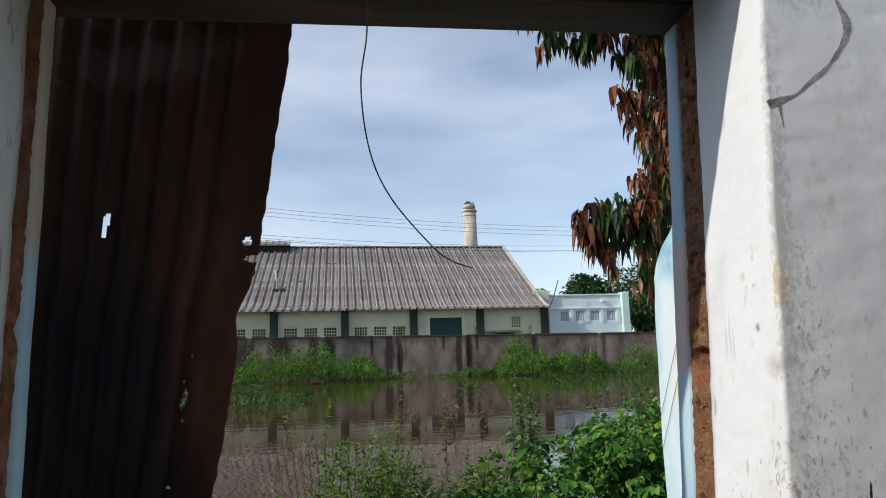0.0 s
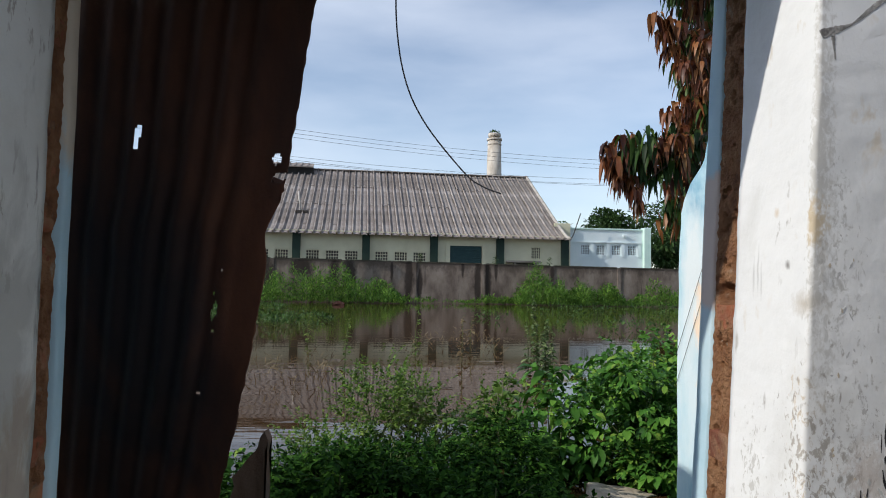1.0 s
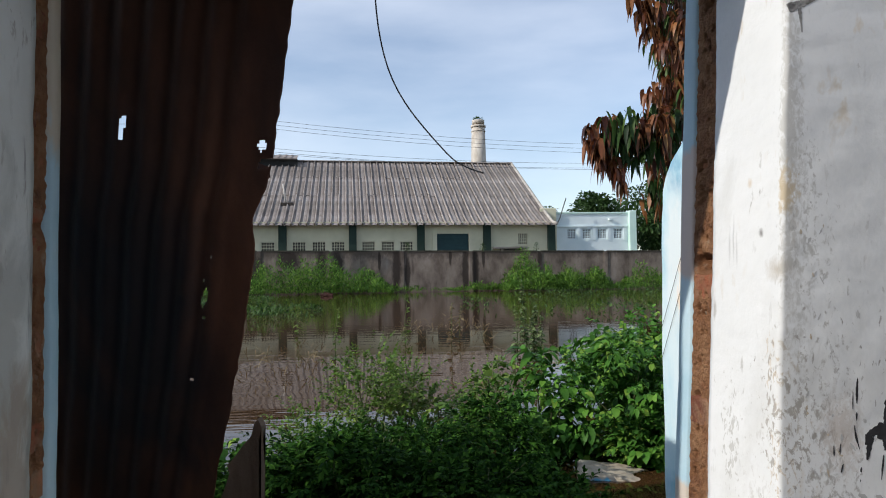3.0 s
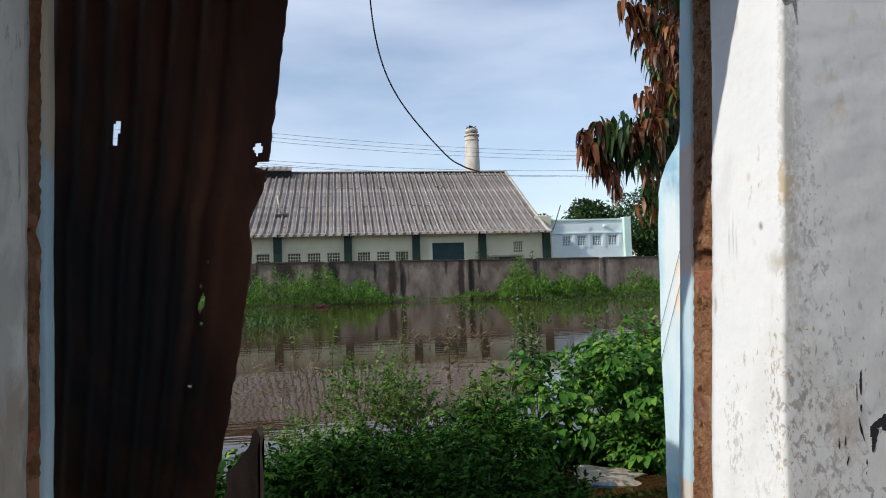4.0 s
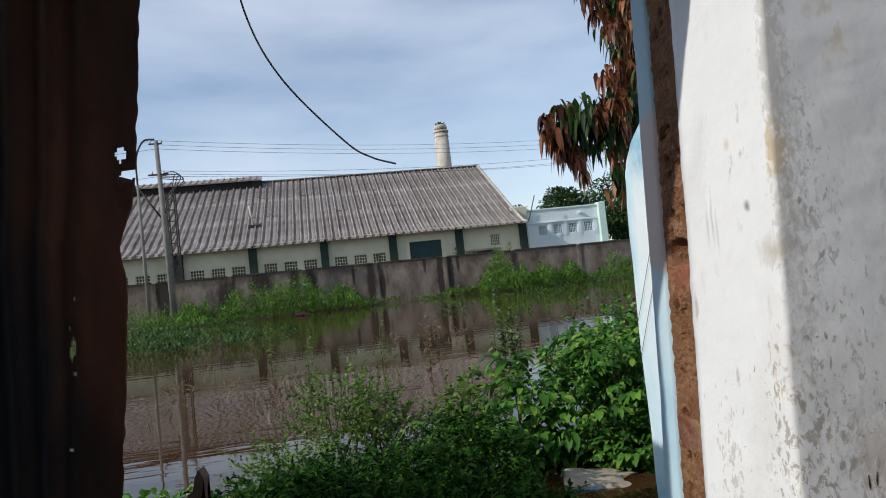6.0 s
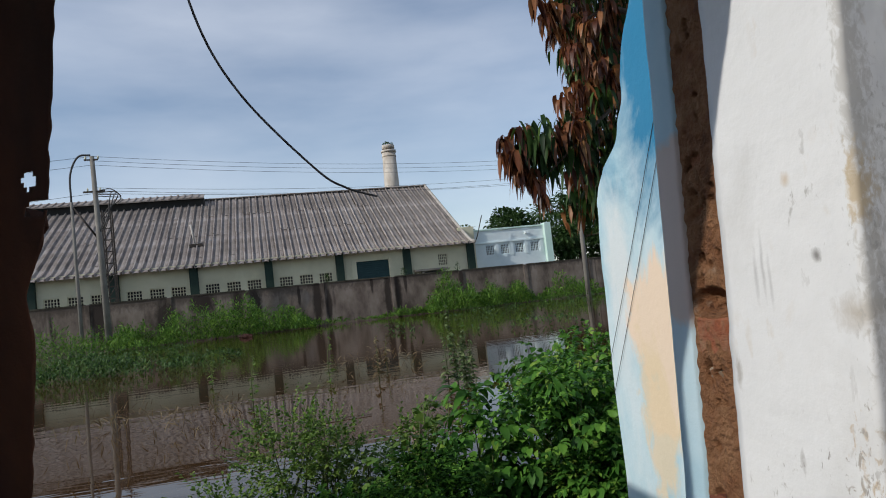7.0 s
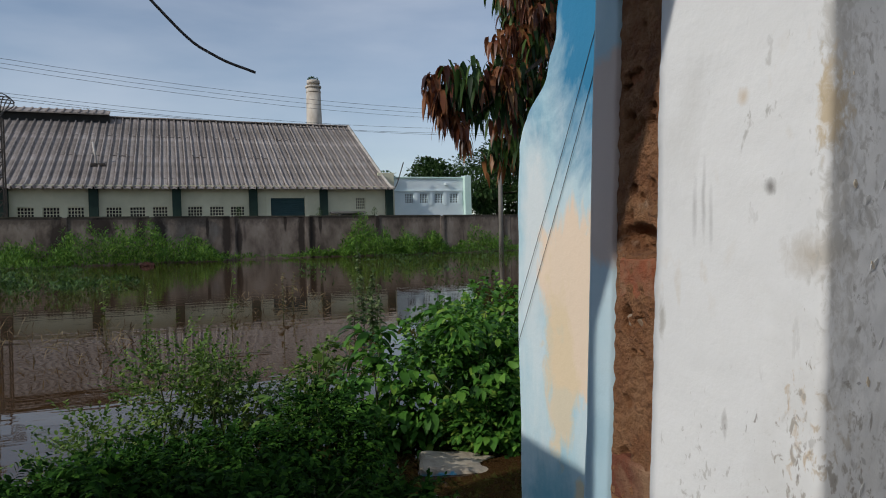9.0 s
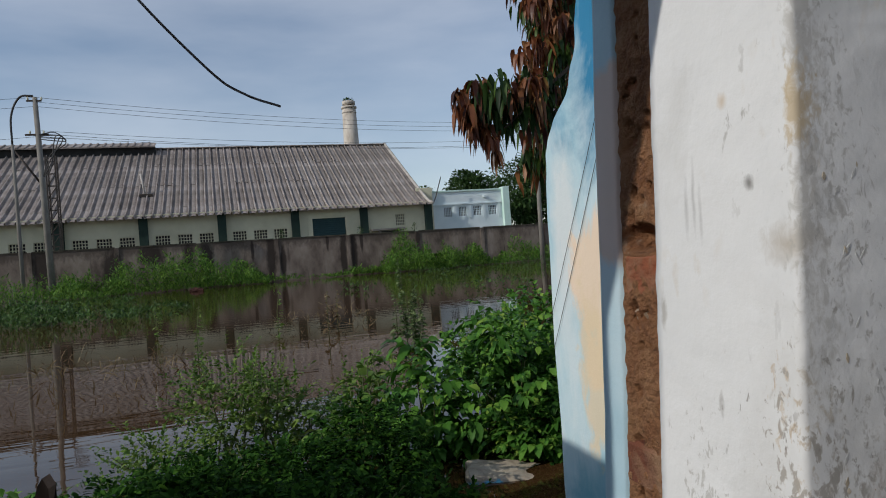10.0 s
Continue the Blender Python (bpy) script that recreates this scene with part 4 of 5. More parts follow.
    # near-black body paints the shade under the ventilator's sheets
    vent = part("ventilator", boxed(left, vx, RY - 1.5, RY + 1.5, RZ - 1.2, RZ + 0.1), M_VOID, fac, "raised ridge ventilator")
    k = int((vx - left) / W)
    me = None
    for c in range(k):
        if me is None:
            bm = bmesh.new()
            for xx, wd, hh in ((0, W, 0.0), (0.0, 0.16, 0.09)):
                vs = [bm.verts.new(p) for p in ((xx, RY - 2.0, RZ + 0.05 + hh), (xx + wd, RY - 2.0, RZ + 0.05 + hh), (xx + wd, RY, RZ + 0.75 + hh), (xx, RY, RZ + 0.75 + hh))]
                vt = [bm.verts.new(q.co + Vector((0, 0, -0.12))) for q in vs]
                bm.faces.new(vs)
                bm.faces.new(vt[::-1])
                for i in range(4):
                    q = (i + 1) % 4
                    bm.faces.new((vs[q], vs[i], vt[i], vt[q]))
            ob = part("ventilator_sheet", bm, M_ASBESTOS, vent)
            me = ob.data
        else:
            ob = new("ventilator_sheet", me)
            ob.parent = vent
        ob.matrix_local = Matrix.Translation((vx - (c + 1) * W, 0, 0.02 * random.random()))
    # odd bits on the roof
    g = lambda y: BZ + (RZ - BZ) * (y - BY) / (RY - BY)
    tube("roof_pipe", [(-26.0, 5.6, g(5.6)), (-26.2, 6.0, g(6.0) + 1.0), (-26.35, 6.3, g(6.3) + 1.75)], 0.10, M_VERGE, fac, 6, "short pale pipe")
    part("patch", boxed(-26.5, -25.3, 5.2, 5.6, g(5.4) - 0.1, g(5.4) + 0.25, 0.05), M_STEEL, fac)

def lattice(h, y):
    """A pierced block grille filling the opening h."""
    x0, x1, z0, z1 = h
    n = 5
    verts, faces = [], []
    def add(a, b, c, d):
        k = len(verts)
        for yy in (y, y + 0.1):
            verts.extend(((a, yy, c), (b, yy, c), (b, yy, d), (a, yy, d)))
        for q in ((0, 1, 2, 3), (7, 6, 5, 4), (0, 4, 5, 1), (1, 5, 6, 2), (2, 6, 7, 3), (3, 7, 4, 0)):
            faces.append(tuple(k + i for i in q))
    w, t = x1 - x0, 0.062
    for i in range(n + 1):
        c = x0 + (w - t) * i / n
        add(c, c + t, z0, z1)
    m = 4
    for j in range(m + 1):
        c = z0 + (z1 - z0 - t) * j / m
        for i in range(n):
            a = x0 + (w - t) * i / n + t
            b = x0 + (w - t) * (i + 1) / n
            add(a, b, c, c + t)
    return verts, faces

M_VERGE = mat("lime_streaked_cement", [(0.3, (0.28, 0.25, 0.22)), (0.7, (0.52, 0.49, 0.45))], 0.95, 1.5, bump=0.3, fine=6)
factory()

def annex():
    a = thing("annex_building", "small flat-roofed pale blue annex beside the shed", "building")
    x0, x1, y = 18.3, 26.0, 66.0
    wins = [x0 + (x1 - x0) * s for s in (0.22, 0.43, 0.64, 0.86)]
    holes = [(c - 0.47, c + 0.47, 4.85, 5.9) for c in wins]
    v, f = wall_cells([x0, x1], [-0.5, 7.45], holes, y, y + 0.25)
    link("front_wall", v, f, M_ANNEX, a)
    for h in holes:
        link("window", *lattice(h, y + 0.08), M_ANNEX, a, "white pierced grille window")
        part("window_divider", boxed(h[1] + 0.12, h[1] + 0.42, y - 0.07, y - 0.003, 4.7, 6.1), M_ANNEX, a)
    # near-black panel behind the grilles for their dark depth
    part("back_interior", boxed(x0 + 0.1, x1 - 0.1, y + 1.0, y + 1.1, -0.5, 7.2), M_VOID, a)
    part("side_wall", boxed(x1 - 0.25, x1, y + 0.25, y + 9, -0.5, 7.45), M_ANNEX, a)
    part("roof", boxed(x0 - 0.05, x1 + 0.1, y - 0.12, y + 9, 7.45, 7.62, 0.02), M_ANNEXTRIM, a)
    part("string_course", boxed(x0, x1, y - 0.12, y - 0.003, 6.1, 6.22), M_ANNEX, a)
    part("corner_pier", boxed(x1 + 0.02, x1 + 0.75, y - 0.5, y + 0.3, -0.5, 7.75, 0.03), M_ANNEXTRIM, a, "pale mint corner pier")
    part("ledge", boxed(x1 + 0.75, x1 + 2.4, y - 0.5, y + 0.3, 3.3, 3.5), M_ANNEX, a)
    part("parapet", boxed(16.6, x0, y - 0.4, y - 0.15, -0.5, 8.0, 0.03), M_CREAM, a, "cream parapet block")
    tube("pipe", [(18.2, y - 0.9, 6.3), (18.5, y - 0.9, 6.9), (19.2, y - 0.9, 9.0)], 0.05, M_STEEL, a, 6)
    part("lamp", boxed(23.9, 24.25, y - 0.3, y - 0.01, 6.75, 7.0, 0.03), M_ANNEX, a, "white wall lamp")
annex()

def chimney():
    c = thing("chimney", "tall round rendered factory chimney", "chimney", at=Matrix.Translation((15.75, 99.7, 0)))
    tube("shaft", [(0, 0, 0), (0, 0, 12), (0, 0, 18), (0, 0, 24.0)], [1.6, 1.3, 1.15, 1.02], M_CHIMNEY, c, 24)
    for z, r, h in ((23.2, 1.10, 0.18), (23.9, 1.16, 0.30), (24.5, 0.96, 0.5)):
        tube("ring", [(0, 0, z), (0, 0, z + h)], r, M_CHIMNEY, c, 24)
    pos, d = ball(160, (0, 0, 25.0), (0.75, 0.75, 0.5))
    v, f = leaf_data(pos, d + [0, 0, 0.6], rng.uniform(0.25, 0.5, 160), rng.uniform(0.08, 0.16, 160))
    link("weeds", v, f, M_TREE, c, "weeds growing on the rim")
chimney()

# ---- poles and overhead lines ----
def poles():
    p = thing("power_pole", "tall concrete power pole with brackets", "utility pole")
    tube("pole", [(-12.75, 49, -0.6), (-13.0, 49, 13.5)], [0.24, 0.15], M_POLE, p, 10)
    part("cross_arm", boxed(-13.7, -12.3, 48.88, 48.96, 10.95, 11.07), M_STEEL, p)
    part("cross_arm", boxed(-13.5, -12.6, 48.88, 48.96, 13.2, 13.3), M_STEEL, p)
    for arm, zz in ((p.children[1], 11.07), (p.children[2], 13.3)):
        for x in (-13.4, -12.95, -12.6):
            tube("insulator", [(x, 48.92, zz), (x, 48.92, zz + 0.1), (x, 48.92, zz + 0.22)], [0.05, 0.07, 0.03], M_CREAM, arm, 6)
    for i in range(4):
        tube("dangling_lead", smooth_curve([(-12.9, 48.9, 11.0 - 0.1 * i), (-11.9 + 0.2 * i, 48.8, 11.1 - 0.2 * i), (-11.3 - 0.2 * i, 48.8, 10.4 + 0.15 * i), (-12.3, 48.8, 9.6 - 0.3 * i), (-12.8, 48.9, 8.2)], 5), 0.035, M_WIRE, p, 5)
    q = thing("short_pole", "thin steel pole beside the power pole", "utility pole")
    tube("pole", [(-14.45, 49, -0.6), (-14.5, 49, 10.4)], [0.15, 0.10], M_POLE, q, 8)
    tube("stay", [(-14.4, 49, 10.0), (-13.0, 49, 7.8)], 0.07, M_STEEL, q, 5)
    tagged(tube("looped_cable", smooth_curve([(-14.5, 49, 10.4), (-14.45, 49, 12.3), (-13.9, 49, 13.5), (-13.1, 49, 13.6)], 6), 0.07, M_WIRE, None, 6), "thick looped cable between two poles", "cable")
    m = thing("lattice_mast", "narrow rusty steel lattice mast", "mast")
    for x in (-14.85, -14.2):
        for y in (57.7, 58.3):
            part("leg", boxed(x - 0.05, x + 0.05, y - 0.05, y + 0.05, -0.5, 11.1), M_STEEL, m)
    for i in range(10):
        z = 2.0 + i * 0.95
        part("rung", boxed(-14.85, -14.2, 57.66, 57.74, z, z + 0.09), M_STEEL, m)
        tube("brace", [(-14.85, 57.7, z), (-14.2, 57.7, z + 0.95)], 0.035, M_STEEL, m, 4)
    r = thing("concrete_post", "pale concrete post near the trees", "utility pole")
    tube("pole", [(20.7, 45, -0.6), (20.8, 45, 9.2)], [0.2, 0.14], M_POLE, r, 10)
    ends = [(13.5, 0.0), (13.2, -0.5), (12.9, -1.0), (11.3, -1.6), (10.9, -2.1), (11.1, -2.5)]
    for i, (za, dz) in enumerate(ends):
        zb = 15.1 + dz * 0.95
        pts = [Vector((-13.0, 49, za)).lerp(Vector((42.0, 66, zb)), s) - Vector((0, 0, 4.6 * s * (1 - s))) for s in steps(0, 1, 14)]
        tagged(tube("overhead_line", pts, 0.012, M_WIRE, None, 4), "thin overhead power line", "power line", "overhead power lines")
        pts = [Vector((-13.0, 49, za)).lerp(Vector((-70.0, 40, za - 0.5)), s) - Vector((0, 0, 6 * s * (1 - s))) for s in steps(0, 1, 14)]
        if i % 2 == 0:
            tagged(tube("overhead_line", pts, 0.012, M_WIRE, None, 4), "thin overhead power line", "power line", "overhead power lines")
poles()


# ---- plants ----
def spray_data(clumps, count, length, leaves, size, aspect, droop=0.3, rise=0.4, arch=0.35, fine=False):
    """Leafy twigs that grow out of clumps (centre, radii), arch over, and carry leaves in pairs."""
    chunks, vol = [], sum(r[0] * r[1] * r[2] for _, r in clumps)
    for c, r in clumps:
        k = max(4, int(count * r[0] * r[1] * r[2] / vol))
        tip, d = ball(k, c, r)
        d = unit(d * [1, 1, 0.7] + rng.normal(0, 0.35, (k, 3)) + [0, 0, rise])
        reach = rng.uniform(0.6, 1.25, (k, 1, 1)) * length
        s = np.linspace(0.18, 1.0, leaves)[None, :, None] + rng.normal(0, 0.015, (k, leaves, 1))
        root = (tip - d * length * 0.6)[:, None, :]
        down = np.array([0, 0, -1.0])
        pos = root + d[:, None, :] * reach * s + down * (arch * reach * s * s)
        along = unit((d[:, None, :] + down * (2 * arch * s)).reshape(-1, 3)).reshape(k, leaves, 3)
        side = unit(np.cross(d, np.array([0, 0, 1.0]) + rng.normal(0, 0.3, (k, 3))))[:, None, :] * np.where(np.arange(leaves) % 2, 1.0, -1.0)[None, :, None]
        way = along * 0.65 + side * 0.9 * (1.15 - 0.9 * s) + rng.normal(0, 0.22, (k, leaves, 3)) + [0, -0.05, 0.12]
        big = size * rng.uniform(0.65, 1.2, (k, leaves)) * (1.12 - 0.45 * s[:, :, 0]) * rng.uniform(0.75, 1.15, (k, 1))
        flat = big.reshape(-1)
        chunks.append(leaf_data(pos.reshape(-1, 3), way.reshape(-1, 3), flat, flat * aspect * rng.uniform(0.85, 1.15, len(flat)), droop, 0.25, fine))
    return merge(chunks)


def bush(name, label, clumps, material, count, length, leaves, size, aspect=0.5, droop=0.3, stems=10, base_z=-0.05, rise=0.4, arch=0.35):
    """A bush: stems from the ground and leafy twigs through clumps (centre, radii)."""
    b = thing(name, label, "bush")
    link("leaves", *spray_data(clumps, count, length, leaves, size, aspect, droop, rise, arch, size > 0.08), material, b, smooth=True)
    for c, r in clumps:
        for s in range(max(1, stems // len(clumps))):
            e = Vector(c) + Vector((random.uniform(-0.6, 0.6) * r[0], random.uniform(-0.6, 0.6) * r[1], random.uniform(0.2, 0.8) * r[2]))
            g = Vector((c[0] + random.uniform(-0.3, 0.3) * r[0], c[1] + random.uniform(-0.3, 0.3) * r[1], base_z))
            tube("stem", [g, g.lerp(e, 0.5) + Vector((random.uniform(-0.04, 0.04), 0, 0)), e], [0.007, 0.005, 0.003], M_STEM, b, 5)
    return b

# dark fine-leaved shrub just outside the door
bush("shrub", "dense dark green small-leaved shrub outside the door",
     [((0.12, 2.2, 0.14), (0.62, 0.5, 0.38)), ((-0.45, 2.55, 0.22), (0.5, 0.45, 0.34)), ((-1.15, 2.85, 0.0), (0.38, 0.4, 0.32)), ((0.60, 2.2, 0.03), (0.4, 0.45, 0.34)), ((0.0, 2.95, 0.16), (0.5, 0.5, 0.32)), ((-0.82, 2.7, 0.14), (0.42, 0.45, 0.32)), ((0.45, 3.1, 0.26), (0.35, 0.4, 0.34)), ((-0.2, 1.8, -0.02), (0.5, 0.4, 0.34)), ((-0.4, 3.2, 0.12), (0.45, 0.4, 0.28)), ((1.10, 2.42, -0.18), (0.45, 0.30, 0.19)), ((1.55, 2.6, -0.16), (0.35, 0.30, 0.19))],
     M_LEAF_DARK, 4200, 0.28, 17, 0.060, 0.38, 0.3, 24, rise=0.45, arch=0.4)
# brighter broad-leaved bush
bush("broad_leaf_bush", "sunlit bright green broad-leaved bush on the bank",
     [((1.45, 3.7, 0.35), (0.62, 0.5, 0.46)), ((0.98, 3.75, 0.28), (0.36, 0.42, 0.50)), ((1.95, 3.9, 0.45), (0.6, 0.6, 0.48)), ((1.85, 3.40, 0.02), (0.50, 0.42, 0.38)), ((2.1, 4.6, 0.5), (0.7, 0.7, 0.5))],
     M_LEAF_BIG, 820, 0.28, 9, 0.108, 0.58, 0.5, 20, rise=0.35, arch=0.3)
bush("long_leaf_plant", "young plant with long bright green leaves", [((0.90, 3.75, 0.74), (0.10, 0.10, 0.08)), ((1.55, 3.75, 0.76), (0.25, 0.15, 0.08))], M_LEAF_BIG, 9, 0.18, 7, 0.20, 0.34, 0.6, 3)
bush("creeper_clump", "pale green broad-leaved creeper at the water's edge",
     [((0.62, 4.1, 0.40), (0.22, 0.25, 0.28)), ((0.40, 3.9, 0.26), (0.25, 0.25, 0.22)), ((0.80, 4.3, 0.46), (0.18, 0.2, 0.25))], M_LEAF_LIGHT, 42, 0.20, 6, 0.10, 0.75, 0.35, 9)
bush("low_creeper", "low creeper with small pale green leaves on the bank",
     [((1.75, 3.42, 0.16), (0.50, 0.30, 0.30)), ((1.45, 3.38, 0.20), (0.25, 0.20, 0.22))], M_LEAF_BIG, 210, 0.22, 8, 0.072, 0.55, 0.35, 6)
# straggling weeds at the water's edge
bush("weed_clump", "straggling light green weeds by the water",
     [((-0.30, 4.3, 0.40), (0.40, 0.4, 0.40)), ((-0.05, 4.2, 0.42), (0.28, 0.3, 0.30)), ((0.12, 4.4, 0.20), (0.4, 0.4, 0.24)), ((0.62, 4.4, 0.26), (0.28, 0.35, 0.30)), ((-0.75, 4.0, 0.10), (0.4, 0.4, 0.26))],
     M_LEAF_LIGHT, 680, 0.32, 14, 0.056, 0.42, 0.3, 30, rise=0.9, arch=0.2)

def stalk(x, y, z1, n, size, material, label):
    s = thing("tall_weed", label, "weed")
    top = Vector((x + random.uniform(-0.08, 0.08), y, z1))
    tube("stem", [(x, y, -0.3), (x, y, z1 * 0.5), top], [0.010, 0.007, 0.003], M_STEM, s, 5)
    t = rng.uniform(0.25, 1.0, n)
    a = rng.uniform(0, 2 * math.pi, n)
    pos = np.stack([x + (top.x - x) * t, np.full(n, y), -0.3 + (z1 + 0.3) * t], 1)
    d = np.stack([np.cos(a), np.sin(a), rng.uniform(0.1, 0.9, n)], 1)
    link("leaves", *leaf_data(pos, d, rng.uniform(size * 0.5, size, n) * (1.25 - t), rng.uniform(0.2, 0.35, n) * size, 0.5), material, s)

for x, y, z, k in ((2.02, 9.0, 1.20, 150), (2.20, 9.2, 0.80, 130), (2.10, 8.8, 0.66, 120), (2.32, 9.4, 0.62, 90), (1.86, 8.9, 0.82, 60)):
    stalk(x, y, z, k, 0.20, M_LEAF_PALE, "tall greyish green weed standing in the water")
for x, y, z in ((-0.9, 9.5, 0.8), (0.3, 12.0, 0.9), (1.1, 11.0, 0.8), (1.5, 13.0, 0.7), (-2.0, 14.0, 0.7)):
    stalk(x, y, z, 34, 0.22, M_DRY if x > 0.5 else M_LEAF_LIGHT, "thin weed standing in the water")

def grass_bed(name, label, patches, material, size, width, patchy=0.0):
    """Beds of grass blades: patches of (x0, x1, y0, y1, height, count)."""
    chunks = []
    for x0, x1, y0, y1, h, k in patches:
        x, y = rng.uniform(x0, x1, k), rng.uniform(y0, y1, k)
        u = np.minimum(np.minimum(x - x0, x1 - x) / max(0.25 * (x1 - x0), 0.01), 1)
        lump = np.array([max(0.05, 0.50 + 0.75 * noise.noise(Vector((a * 0.55, b * 0.4, h))) + 0.45 * noise.noise(Vector((a * 1.7, b * 1.2, h)))) for a, b in zip(x, y)])
        top = np.clip(h * u ** 0.6 * lump, 0.05, None)
        keep = rng.uniform(0, 1, k) < np.clip(lump * 1.5 - patchy, 0.04, 1)
        x, y, top, k = x[keep], y[keep], top[keep], int(keep.sum())
        z = rng.uniform(0, 1, k) * top
        d = np.stack([rng.normal(0, 0.55, k), rng.normal(0, 0.55, k), np.full(k, 0.9)], 1)
        chunks.append(leaf_data(np.stack([x, y, z], 1), d, rng.uniform(0.6, 1.2, k) * size, rng.uniform(0.7, 1.2, k) * width, 0.35))
    v, f = merge(chunks)
    tagged(link(name, v, f, material), label, "grass", kind="stuff")

grass_bed("wall_grass", "rank green grass and creepers below the compound wall",
          [(-45, -9, 43, 51.7, 3.0, 20000), (-13, 1.0, 46.5, 51.7, 2.7, 16000), (-4, 6, 50.4, 51.8, 0.7, 1500), (6, 10, 50.6, 51.8, 0.6, 900), (9.6, 15.0, 48, 51.7, 3.1, 9000), (13.6, 18.9, 49, 51.7, 2.2, 6000), (19.2, 26, 49, 51.7, 2.3, 6000), (24, 40, 47, 51.7, 1.8, 5000)],
          M_GRASS, 0.55, 0.065, 0.2)
grass_bed("floating_plants", "low green plants floating on the flood water",
          [(-9, -2.2, 20, 26, 0.6, 9000), (-18, -6, 26, 40, 0.6, 9000), (8, 18, 27, 44, 0.5, 3000), (5.5, 9, 19, 24, 0.4, 700), (12, 26, 38, 50, 0.6, 3500), (3.5, 4.6, 24, 33, 0.4, 500)],
          M_FLOAT, 0.26, 0.055, 0.62)
grass_bed("dry_stalks", "brown dry stalks standing in the water",
          [(-3.0, -1.0, 7.5, 10.5, 0.5, 260), (0.2, 2.2, 11, 15, 0.6, 260)], M_DRY, 0.30, 0.015)
grass_bed("bank_plants", "green plants covering the bank",
          [(2.6, 9, 5.0, 9.5, 0.75, 5000), (1.6, 6.0, 2.6, 5.0, 0.6, 3500), (-3.5, -1.0, 1.2, 3.6, 0.35, 2200), (-1.0, 1.06, 0.8, 2.0, 0.12, 900)], M_LEAF_BIG, 0.14, 0.06)

for x, k in ((2.34, 70), (8.39, 70), (12.84, 45)):
    w = thing("wall_weed", "small dry weed rooted on top of the compound wall", "weed", "weeds on the wall")
    z = 3.31 - 0.0088 * x
    tube("stem", [(x, 52.1, z - 0.05), (x + 0.02, 52.1, z + 0.3), (x, 52.1, z + 0.55)], [0.03, 0.02, 0.01], M_STEM, w, 5)
    pos, d = ball(k, (x, 52.1, z + 0.28), (0.20, 0.18, 0.34))
    link("leaves", *leaf_data(pos, d + [0, 0, 0.5], rng.uniform(0.10, 0.22, k), rng.uniform(0.05, 0.09, k)), M_TREE, w)

